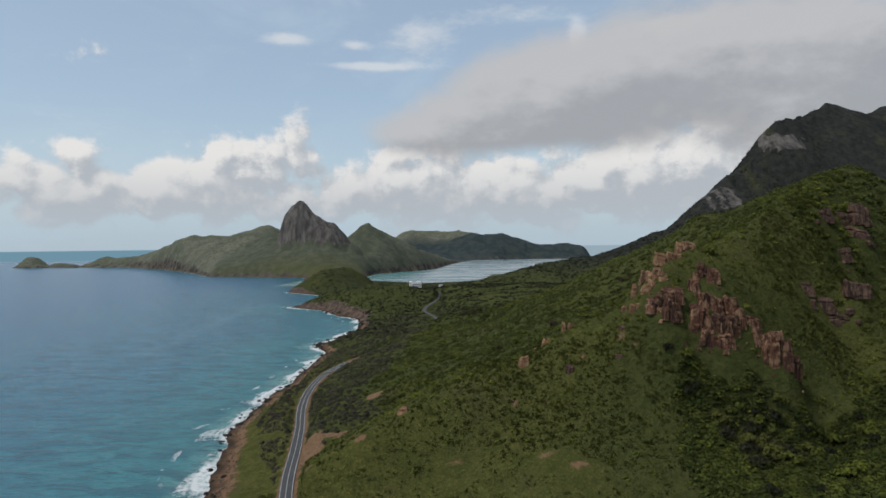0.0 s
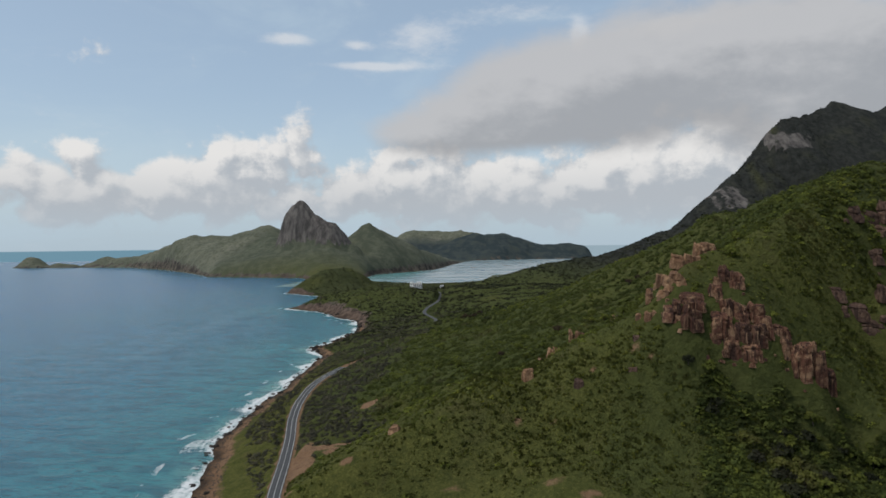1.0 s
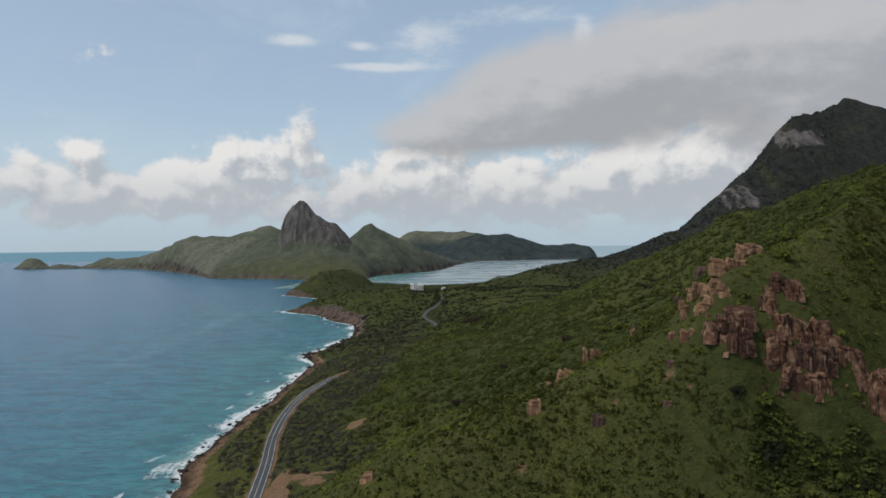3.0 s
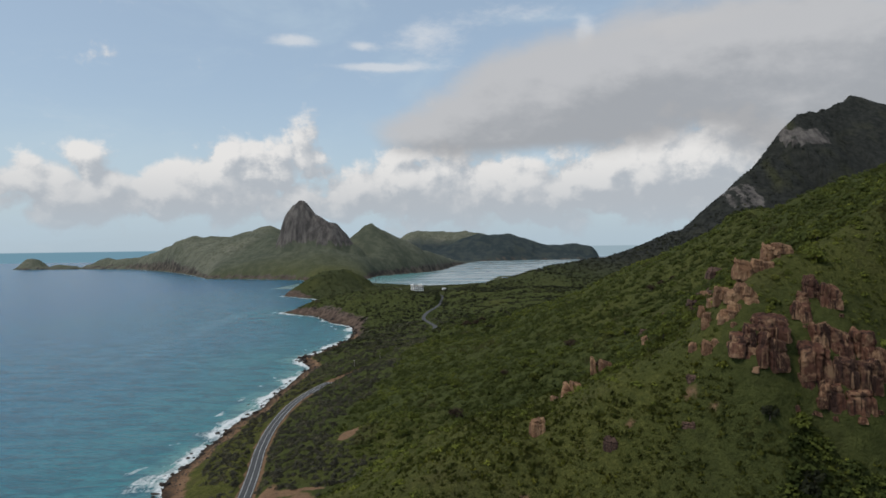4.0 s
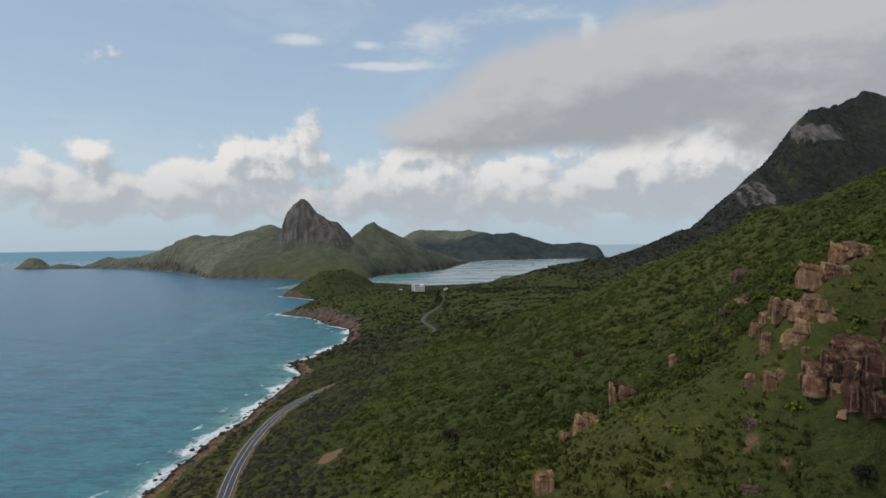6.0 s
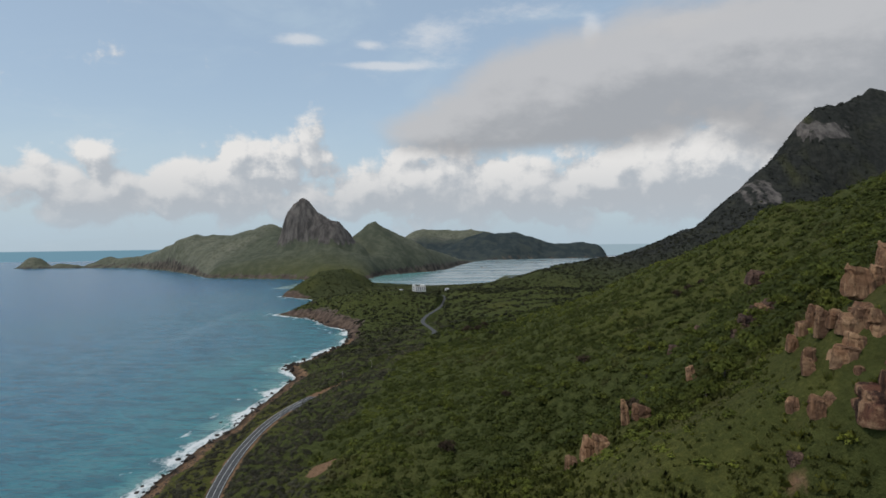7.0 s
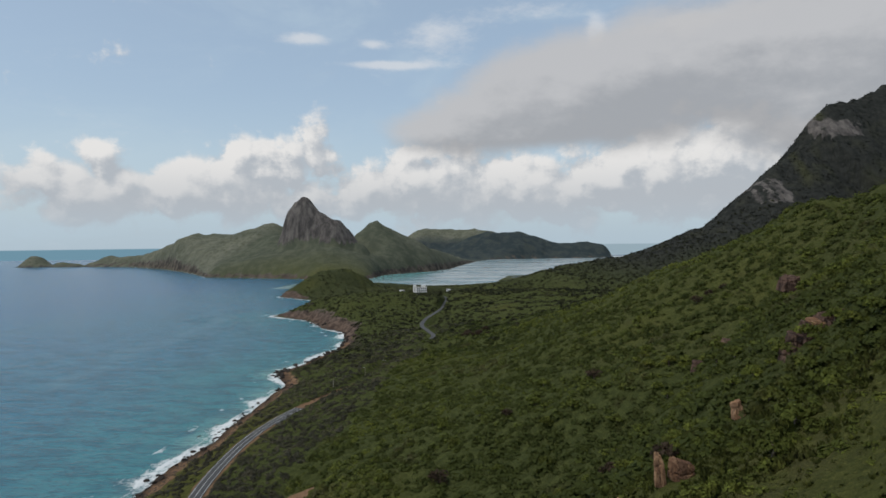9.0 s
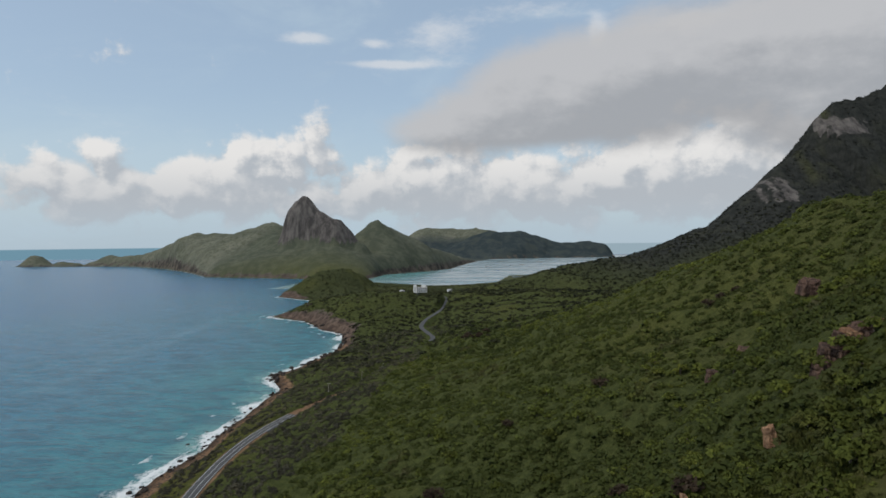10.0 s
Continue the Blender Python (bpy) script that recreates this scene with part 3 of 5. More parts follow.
def leaf_material(name, dark, light, dry):
    """Leaves that follow their crown: one tint a crown, in stands, with a lit and a shaded side."""
    m, g, p = material(name)
    at = position(g)
    rnd = g.add("ShaderNodeNewGeometry").outputs["Random Per Island"]
    stand = g.math("ADD", g.math("MULTIPLY", g.math("SUBTRACT", g.noise(at, 0.022, 4.0, 0.6), 0.5), 1.6), g.math("MULTIPLY", g.math("SUBTRACT", g.noise(at, 0.09, 4.0, 0.65), 0.5), 1.1))
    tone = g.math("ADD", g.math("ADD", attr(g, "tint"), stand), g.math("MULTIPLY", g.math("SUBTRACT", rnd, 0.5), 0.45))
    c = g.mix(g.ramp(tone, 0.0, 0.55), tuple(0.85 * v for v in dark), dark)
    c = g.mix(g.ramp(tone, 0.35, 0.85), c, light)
    c = g.mix(g.ramp(tone, 0.80, 1.3), c, (1.45 * light[0], 1.35 * light[1], 1.1 * light[2]))
    c = g.mix(g.ramp(g.noise(at, 1.4, 5.0, 0.75), 0.42, 0.66, 0.25, 0.0), c, tuple(0.75 * v for v in dark))
    c = g.mix(g.ramp(g.noise(g.vmath("ADD", at, (0.0, 60.0, 9.0)), 0.035, 4.0, 0.65), 0.56, 0.72, 0.0, 0.65), c, dry)
    g.put(p.inputs["Base Color"], c)
    p.inputs["Roughness"].default_value = 0.7
    p.inputs["Specular IOR Level"].default_value = 0.04
    dome = g.add("ShaderNodeAttribute", attribute_name="dome").outputs["Vector"]
    turn = g.add("ShaderNodeVectorTransform", vector_type="NORMAL", convert_from="OBJECT", convert_to="WORLD")
    g.put(turn.inputs[0], dome)
    grain = g.scale(g.bump(g.noise(at, 2.6, 4.0, 0.75), 0.5, 0.9), 0.35)
    soft = g.vmath("ADD", g.vmath("ADD", turn.outputs[0], grain), (0.0, 0.0, 0.55))
    facing = g.vmath("NORMALIZE", soft)
    g.put(p.inputs["Normal"], facing)
    thin = g.add("ShaderNodeBsdfTranslucent")
    g.put(thin.inputs["Color"], g.mix(1.0, c, (1.0, 1.0, 0.75), "MULTIPLY"))
    both = g.add("ShaderNodeMixShader")
    both.inputs[0].default_value = 0.35
    g.tree.links.new(p.outputs[0], both.inputs[1])
    g.tree.links.new(thin.outputs[0], both.inputs[2])
    end = [n for n in g.tree.nodes if n.bl_idname == "ShaderNodeOutputMaterial"][0]
    g.tree.links.new(both.outputs[0], end.inputs[0])
    return m


GROUND, SEA = ground_material(), sea_material()
SCRUB = leaf_material("scrub_leaves", (0.090, 0.108, 0.026), (0.165, 0.190, 0.040), (0.092, 0.076, 0.038))
WOOD = leaf_material("forest_leaves", (0.027, 0.031, 0.019), (0.047, 0.052, 0.029), (0.060, 0.056, 0.042))
CLOSE_SCRUB = leaf_material("close_scrub_leaves", (0.062, 0.077, 0.023), (0.100, 0.120, 0.030), (0.092, 0.080, 0.044))
HOLLOW = leaf_material("hollow_leaves", (0.046, 0.060, 0.019), (0.096, 0.118, 0.031), (0.080, 0.074, 0.042))
CAPE_LEAVES = leaf_material("cape_leaves", (0.040, 0.046, 0.024), (0.070, 0.077, 0.038), (0.070, 0.062, 0.044))
# Mountain leaves, with the same cloud shadow put into the colour.
SHADOWED_WOOD = leaf_material("shadowed_mountain_leaves", (0.022, 0.024, 0.021), (0.040, 0.043, 0.036), (0.040, 0.038, 0.034))

# Bare earth: x, y, reach across and along, strength.
BARE = [(-79, 380, 4.5, 8, 1.3), (-75, 361, 4.5, 8, 1.4), (-79, 303, 7, 3.5, 1.0), (-72, 298, 5, 3, 0.9), (-95, 300, 5, 16, 1.5), (-91, 288, 5, 12, 1.4), (-87, 308, 7, 3, 1.1), (-77, 311, 6, 2.5, 0.9), (-44, 183, 2.5, 2, 0.9), (-60, 178, 4, 2, 0.6), (12, 172, 7, 3, 0.55), (20, 166, 6, 3, 0.6),
        (-14, 178, 7, 3, 0.5), (-100, 300, 4, 12, 0.7), (-72, 370, 2.5, 5, 1.2), (-300, 1150, 25, 10, 0.8), (31, 201, 2.4, 1.6, 0.6), (42, 197, 2.6, 1.6, 0.6), (37.5, 200, 3.2, 1.4, 0.6), (26, 200, 2.2, 1.5, 0.66), (3.5, 191.5, 2.6, 2.2, 0.68), (-6, 196, 2.2, 1.6, 0.6), (14, 193, 3.0, 1.6, 0.58)]
# x from and to, height from and to, strength.
CLIFFS = [(632, 775, 322, 384, 0.60), (640, 700, 330, 392, 0.56), (452, 566, 172, 246, 0.54)]


def cliff_face(x, y, z):
    """How much of the mountain's wall is bare stone."""
    out = 0 * x
    for x0, x1, z0, z1, k in CLIFFS:
        a = ((x - x0) / 12).clip(0, 1) * ((x1 - x) / 45).clip(0, 1) * ((z - z0) / 8).clip(0, 1) * ((z1 - z) / 22).clip(0, 1)
        out = np.maximum(out, k * a)
    return out * (y > 1250) * (y < 1720) * (1 + 0.5 * fbm(x, 0 * y, 17.0, 2, 33)).clip(0.4, 1.3)

# ---- ground and sea: one fan-shaped sheet that opens towards the horizon ----
COLS = np.linspace(-0.70, 0.60, 640)
_d, DEPTHS = 330.0, []
while _d < 5560:
    DEPTHS.append(_d)
    _d += max(1.6, 0.0031 * _d if _d < 1200 else 0.0031 * _d * (1 + 0.9 * (_d - 1200) / 3000)) if 700 < _d else 0.014 * _d
DEPTHS = np.array(DEPTHS)
UU, DD = np.meshgrid(COLS, DEPTHS)
GX, GY = UU * DD, DD - 600.0
GZ, SHORE, ROAD_R = ground_height(GX, GY)


def quads(rows, cols):
    i = np.arange(rows * cols).reshape(rows, cols)
    return np.stack([i[:-1, :-1], i[:-1, 1:], i[1:, 1:], i[1:, :-1]], -1).reshape(-1, 4)


def keep(verts, faces, mask):
    faces = faces[mask]
    used, inv = np.unique(faces, return_inverse=True)
    return verts[used], inv.reshape(faces.shape), used


gy, gx = np.gradient(GZ)
STEEP = np.hypot(gx / np.gradient(GX, axis=1), gy / np.gradient(GY, axis=0))
flat_xyz = np.stack([GX, GY, GZ], -1).reshape(-1, 3)
faces = quads(*GX.shape)
land_v, land_f, used = keep(flat_xyz, faces, (SHORE.reshape(-1)[faces] > -14).any(1))
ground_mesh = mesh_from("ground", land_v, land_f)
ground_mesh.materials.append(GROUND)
px, py, pz, pd, ps = land_v[:, 0], land_v[:, 1], land_v[:, 2], SHORE.reshape(-1)[used], STEEP.reshape(-1)[used]
horn_d, _, horn_e = near_line(px, py, HORN)
beach = np.exp(-(pd / np.interp(py, [200, 300, 420, 700, 900], [11, 13, 10, 10, 8])) ** 2)
road_r, road_l, _ = near_line(px, py, ROAD_BENCH)
road_side = np.exp(-((road_r - 3.2) / np.where(road_l > 0, 1.0, 2.6)).clip(0, 9) ** 2) * np.interp(py, [560, 600], [1, 0.35])
bare = np.maximum(beach * (py < 1000), 0.72 * road_side)
for bx, by, rx, ry, k in BARE:
    bare = np.maximum(bare, k * np.exp(-((px - bx) / rx) ** 2 - ((py - by) / ry) ** 2))
far_red = np.exp(-((pd - 3) / np.interp(py, [1200, 1900, 2600], [20, 7, 13])) ** 2) * (py > 800)
rock = 0.9 * np.exp(-(horn_d / 88) ** 6) * ((ps > 0.6) | (pz > 190)) * (pz > 112) + np.interp(py, [1500, 2000], [0.8, 0.75]) * far_red * (ps > 0.22)
rock = np.maximum(rock, cliff_face(px, py, pz))
attribute(ground_mesh, "sand", bare)
attribute(ground_mesh, "wet", np.exp(-((pd + 1 - 2 * fbm(px, py, 6, 2, 90)) / 4.5) ** 2) * 0.85)
attribute(ground_mesh, "rock", rock)
attribute(ground_mesh, "red", far_red)
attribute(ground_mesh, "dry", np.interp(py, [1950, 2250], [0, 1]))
# haze tint of the far hills, dropped so the plateau reads sunlit
attribute(ground_mesh, "remote_haze", np.interp(py, [3300, 4200], [0, 1]) * np.interp(py, [4580, 4640], [1, 0.0]))
# where the mountain's cloud shadow is painted into the ground
attribute(ground_mesh, "upland_shadow", np.interp(py, [1150, 1350], [0, 1]) * np.interp(px, [60, 240], [0.3, 1]))
attribute(ground_mesh, "grove", np.interp(px, [-1100, -980], [0, 1]) * np.interp(py, [2480, 2600], [1, 0.5]) * (py > 1900) * np.interp(py, [3000, 3300], [1, 0]))
attribute(ground_mesh, "far", np.interp(py, [500, 1200, 2500], [0.0, 0.5, 0.55]))
attribute(ground_mesh, "forest", np.clip(np.interp(py, [225, 285, 700, 1300, 1500, 1900, 2150, 2700, 4000], [0.2, 1.0, 1.2, 1.1, 1.3, 1.3, 0.45, 0.2, 0.75]) + 0.5 * fbm(px, py, 60, 3, 77) + 0.25 * fbm(px, py, 400, 3, 78) + 0.35 * (np.hypot((px - 95) / 70, (py - 175) / 45) < 1) - 0.35 * np.interp(py, [950, 1150], [0, 1]) * np.interp(px, [-60, 40], [1, 0]) - 0.9 * np.interp(pd, [30, 48], [1, 0]) * (py < 560), 0, 1))
tagged(new("ground", ground_mesh), "green tropical hillside running down to a rocky shore", "ground", kind="structure")

sx, sy, sd = GX[::2, ::2], GY[::2, ::2], SHORE[::2, ::2]
sea_xyz = np.stack([sx, sy, 0 * sx], -1).reshape(-1, 3)
faces = quads(*sx.shape)
sea_v, sea_f, used = keep(sea_xyz, faces, (sd.reshape(-1)[faces] < 8).any(1))
off = -sd.reshape(-1)[used]
wide = np.array([(-9000, -9000, -.25), (9000, -9000, -.25), (9000, 9000, -.25), (-9000, 9000, -.25)], float)
sea_f = np.vstack([sea_f, [[len(sea_v), len(sea_v) + 1, len(sea_v) + 2, len(sea_v) + 3]]])
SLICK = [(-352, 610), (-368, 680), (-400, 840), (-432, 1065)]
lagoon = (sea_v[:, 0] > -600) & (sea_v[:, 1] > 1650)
sea_mesh = mesh_from("sea", np.vstack([sea_v, wide]), sea_f)
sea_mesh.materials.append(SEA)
attribute(sea_mesh, "offshore", np.append(off, [900] * 4))
attribute(sea_mesh, "depth", np.append(off + np.interp(sea_v[:, 1], [850, 1500, 2100], [0, 120, 300]), [900] * 4))
attribute(sea_mesh, "open", np.append(np.where(lagoon, 0, np.interp(sea_v[:, 1], [1000, 1900], [1, .15])), [0] * 4))
attribute(sea_mesh, "rough", np.append(np.where(lagoon, 0.8, 1.0), [1] * 4))
attribute(sea_mesh, "shoal", np.append(np.interp(sea_v[:, 0], [-340, -250], [0.8, 0]) * np.interp(sea_v[:, 1], [1900, 2200], [0.5, 1]), [0] * 4))
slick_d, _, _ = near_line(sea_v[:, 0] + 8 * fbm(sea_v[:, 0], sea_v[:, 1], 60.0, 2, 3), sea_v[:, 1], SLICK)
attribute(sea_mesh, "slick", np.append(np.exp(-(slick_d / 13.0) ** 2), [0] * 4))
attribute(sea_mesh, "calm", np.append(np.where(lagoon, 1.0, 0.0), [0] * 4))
tagged(new("water", sea_mesh), "blue to turquoise sea with white surf along the shore", "sea", kind="structure")


# ---- plant cover ----
def clump(rng, leaves, leaf):
    """A ragged little crown of unit radius made of loose sprays of leaves. Returns vertices, triangles and the crown's own normals."""
    verts, tris, domes = [], [], []
    lobes = [(Vector((0, 0, 0.25)), 0.8)] + [(Vector((math.cos(k), math.sin(k), 0.12)) * rng.uniform(.45, .65), rng.uniform(.38, .6)) for k in (rng.uniform(0, 2), rng.uniform(2.2, 4), rng.uniform(4.4, 6))]
    for i in range(leaves):
        mid, size = lobes[0] if i < leaves * .4 else rng.choice(lobes[1:])
        b, a = rng.uniform(0, 2 * math.pi), math.asin(rng.uniform(-0.1, 1.0))
        out = Vector((math.cos(a) * math.cos(b), math.cos(a) * math.sin(b), math.sin(a)))
        c = mid + out * size * rng.uniform(0.7, 1.08)
        n = (out + Vector((rng.uniform(-1, 1), rng.uniform(-1, 1), rng.uniform(-.4, 1))) * .8).normalized()
        u = n.cross(Vector((rng.uniform(-1, 1), rng.uniform(-1, 1), rng.uniform(-1, 1)))).normalized()
        w = n.cross(u)
        s = leaf * rng.uniform(0.65, 1.35)
        k = len(verts)
        verts += [tuple(c + u * s), tuple(c - u * s * .6 + w * s * .75), tuple(c - u * s * .6 - w * s * .75)]
        tris.append((k, k + 1, k + 2))
        dome = (out * 0.75 + c * 0.5 + Vector((rng.uniform(-1, 1), rng.uniform(-1, 1), rng.uniform(-.5, .5))) * .25).normalized()
        domes += [tuple(dome)] * 3
    return np.array(verts), np.array(tris), np.array(domes)


def strew(name, protos, x, y, z, r, squash, rng, mat, tint=None):
    """One mesh of many clumps, each with a tint of its own."""
    vs, fs, ns, ts, base = [], [], [], [], 0
    kind = rng.integers(0, len(protos), len(x))
    turn = rng.uniform(0, 2 * np.pi, len(x))
    tint = rng.uniform(0, 1, len(x)) if tint is None else tint
    for k, (pv, pf, pn) in enumerate(protos):
        i = np.flatnonzero(kind == k)
        if not len(i):
            continue
        c, s = np.cos(turn[i])[:, None], np.sin(turn[i])[:, None]
        v = np.stack([x[i, None] + r[i, None] * (pv[:, 0] * c - pv[:, 1] * s), y[i, None] + r[i, None] * (pv[:, 0] * s + pv[:, 1] * c),
                      z[i, None] + r[i, None] * squash[i, None] * pv[:, 2]], -1)
        n = np.stack([pn[:, 0] * c - pn[:, 1] * s, pn[:, 0] * s + pn[:, 1] * c, pn[:, 2] + 0 * c], -1)
        f = pf[None] + (np.arange(len(i)) * len(pv))[:, None, None] + base
        vs.append(v.reshape(-1, 3)), fs.append(f.reshape(-1, 3)), ns.append(n.reshape(-1, 3)), ts.append(np.repeat(tint[i], len(pv)))
        base += len(i) * len(pv)
    me = mesh_from(name, np.vstack(vs), np.vstack(fs), smooth=False)
    crown_attributes(me, np.vstack(ns), np.concatenate(ts))
    me.materials.append(mat)
    return me


def crown_attributes(me, domes, tints):
    a = me.attributes.new("dome", "FLOAT_VECTOR", "POINT")
    a.data.foreach_set("vector", np.asarray(domes, np.float32).ravel())
    attribute(me, "tint", tints)


def planting(rng, count, depth, u, sizes):
    """Random places over a stretch of the fan: x, y, height, radius, and distances from shore and road."""
    d = rng.uniform(0, 1, count)
    d = depth[0] * (depth[1] / depth[0]) ** d
    w = rng.uniform(*u, count)
    x, y = w * d, d - 600
    z, shore, road = ground_height(x, y)
    r = rng.uniform(0, 1, count) ** 1.6 * (sizes[1] - sizes[0]) + sizes[0]
    return x, y, z, r, shore, road


rng = np.random.default_rng(4)
prng = random.Random(9)


def tuft(rng, blades):
    """A tussock of unit radius: loose blades that stand and lean."""
    verts, tris, domes = [], [], []
    for _ in range(blades):
        a, out = rng.uniform(0, 2 * math.pi), rng.uniform(0.1, 0.95)
        foot = Vector((math.cos(a) * out * .6, math.sin(a) * out * .6, -0.1))
        tip = Vector((math.cos(a) * out * 1.2, math.sin(a) * out * 1.2, rng.uniform(0.5, 1.1) * (1.15 - .5 * out)))
        w = Vector((-math.sin(a), math.cos(a), rng.uniform(-.3, .3))) * rng.uniform(.25, .5)
        n = len(verts)
        verts += [tuple(foot + w), tuple(foot - w), tuple(tip)]
        tris.append((n, n + 1, n + 2))
        lean = rng.uniform(0.3, 1.0)
        domes += [(math.cos(a) * lean, math.sin(a) * lean, rng.uniform(0.3, 0.8))] * 3
    return np.array(verts), np.array(tris), np.array(domes)


TUFTS = [tuft(prng, 9) for _ in range(8)]
NEAR_CLUMPS = [clump(prng, 64, 0.24) for _ in range(10)]
MID_CLUMPS = [clump(prng, 38, 0.31) for _ in range(10)]
FAR_CLUMPS = [clump(prng, 14, 0.55) for _ in range(6)]


def cover(name, label, protos, mat, count, depth, u, sizes, keepers):
    x, y, z, r, shore, road = planting(rng, count, depth, u, sizes)
    ok = keepers(x, y, z, shore, road)
    for _, _, _, _, rows in OUTCROPS:
        for bx, by, bz, bw, bh in rows:
            ok &= ~((np.abs(x - bx) < bw * 0.62) & (y < by + bw) & (y > by - 1.5 - 0.35 * bh) & (z < bz + bh))
    for bx, by, rx, ry, k in BARE[:16]:
        ok &= ((x - bx) / (rx + 1)) ** 2 + ((y - by + 3) / (ry + 3)) ** 2 > 0.9
    x, y, z, r = x[ok], y[ok], z[ok], r[ok]
    # gully shade is put into the crown tint, also darkened behind the spur
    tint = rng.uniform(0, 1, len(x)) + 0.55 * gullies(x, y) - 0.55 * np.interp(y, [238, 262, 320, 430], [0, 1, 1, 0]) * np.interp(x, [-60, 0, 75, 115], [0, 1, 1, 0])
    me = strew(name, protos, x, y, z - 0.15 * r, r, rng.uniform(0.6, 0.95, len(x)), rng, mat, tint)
    return tagged(new(name, me), label, "shrubs", kind="stuff")


def on_land(x, y, z, shore, road):
    return (shore > np.where((y > 230) & (y < 420), 13, 9)) & (road > np.where((y > 545) & (y < 742), 0.0, 5.5))


def grassy(x, y):
    """Low where the spur is open grass, high where scrub closes."""
    return fbm(x, y, 46, 3, 77) - 0.6 * np.exp(-((x - 15) / 45) ** 2 - ((y - 203) / 26) ** 2)


def seaward(x, y, s):
    """The belt of grey coastal scrub along the foot of the slope."""
    return s + 14 * fbm(x, y, 40, 3, 61) < np.interp(y, [215, 260, 330, 420, 700, 1000], [0, 60, 85, 70, 110, 150])


LEAFY = leaf_material("bright_leaves", (0.072, 0.084, 0.021), (0.136, 0.152, 0.034), (0.105, 0.092, 0.040))
GREY_SCRUB = leaf_material("grey_scrub_leaves", (0.056, 0.055, 0.042), (0.104, 0.101, 0.075), (0.078, 0.084, 0.042))
cover("shrubs", "low green tropical shrubs covering the slope", NEAR_CLUMPS, SCRUB, 11000, (735, 905), (-0.17, 0.33), (0.4, 1.7),
      lambda x, y, z, s, rd: on_land(x, y, z, s, rd) & ~seaward(x, y, s) & (grassy(x, y) > rng.uniform(-1.1, 0.1, len(x))) & (rng.uniform(0, 1, len(x)) < np.where(x < 55, np.interp(y, [205, 235], [0.16, 1.0]), 1.0)))
cover("thicket", "dense green thicket on the seaward slope", MID_CLUMPS, CLOSE_SCRUB, 20000, (850, 1260), (-0.14, 0.34), (1.0, 3.0),
      lambda x, y, z, s, rd: on_land(x, y, z, s, rd) & ~seaward(x, y, s) & (y > 230 + rng.uniform(0, 60, len(x))))
cover("grass_tufts", "tall grass and low leafy plants on the slope", TUFTS, LEAFY, 34000, (735, 960), (-0.16, 0.32), (0.3, 0.85),
      lambda x, y, z, s, rd: on_land(x, y, z, s, rd) & ~seaward(x, y, s))
cover("coastal_scrub", "grey-green dry scrub along the foot of the slope", NEAR_CLUMPS, GREY_SCRUB, 30000, (790, 1450), (-0.24, 0.06), (0.8, 2.0),
      lambda x, y, z, s, rd: on_land(x, y, z, s, rd) & seaward(x, y, s) & (s > np.interp(y, [230, 420], [30, 10])) & (fbm(x, y, 25, 2, 31) > -0.75))
cover("woodland", "dark green scrub forest on the lower slope", MID_CLUMPS, WOOD, 17000, (1180, 2000), (-0.25, 0.34), (1.8, 3.8), lambda x, y, z, s, rd: on_land(x, y, z, s, rd) & (y > 1000 - 400 * rng.uniform(0, 1, len(x))) & ~((x < -140) & (y > 930)))
cover("slope_woods", "green scrub and young trees on the middle slope", MID_CLUMPS, HOLLOW, 5000, (1200, 1430), (-0.10, 0.34), (1.2, 3.2), lambda x, y, z, s, rd: on_land(x, y, z, s, rd) & ~seaward(x, y, s))
cover("far_woods", "distant dark green forest on the mountain", FAR_CLUMPS, SHADOWED_WOOD, 10000, (1900, 2420), (-0.25, 0.36), (1.4, 2.8), lambda x, y, z, s, rd: (s > 12) & (rd > 9) & (x > 60) & (cliff_face(x, y, z) < 0.25))
cover("cape_scrub", "olive green scrub on the low headlands", FAR_CLUMPS, CAPE_LEAVES, 9000, (1500, 2420), (-0.25, 0.04), (1.2, 3.0), lambda x, y, z, s, rd: (s > 12) & (rd > 9) & (x <= 60) & ((y > 1300) | ((x < -140) & (y > 930))) & ((y < 1500) | (rng.uniform(0, 1, len(x)) < 0.6)))
cover("hollow_woods", "close green scrub woodland filling the hollow below the cliff", NEAR_CLUMPS, HOLLOW, 6200, (742, 812), (0.045, 0.19), (1.0, 2.5),
      lambda x, y, z, s, rd: (x > 48 + 0.25 * (y - 175) + 9 * fbm(x, y, 20, 2, 15)) & (y < np.interp(x, [45, 60, 95, 120], [200, 197, 196, 205])))
cover("slope_grass", "lush grass and leafy plants on the steep face", TUFTS, LEAFY, 34000, (765, 895), (-0.07, 0.22), (0.5, 1.4),
      lambda x, y, z, s, rd: (fbm(x, y, 22, 3, 19) > -0.3) & (rng.uniform(0, 1, len(x)) < np.interp(x + 14 * fbm(x, y, 25, 3, 8), [-42, 22], [0, 1]) * np.interp(y, [166, 190, 265, 292], [0, 1, 1, 0])))


# ---- things ----
def part(name, bm, mat, parent=None, label="", smooth=False):
    """Links a bmesh as one mesh object under a thing or a part."""
    me = bpy.data.meshes.new(name)
    bm.to_mesh(me)
    bm.free()
    for f in me.polygons:
        f.use_smooth = smooth
    me.materials.append(mat)
    ob = new(name, me)
    ob.parent = parent
    if label:
        ob["label"] = label
    return ob


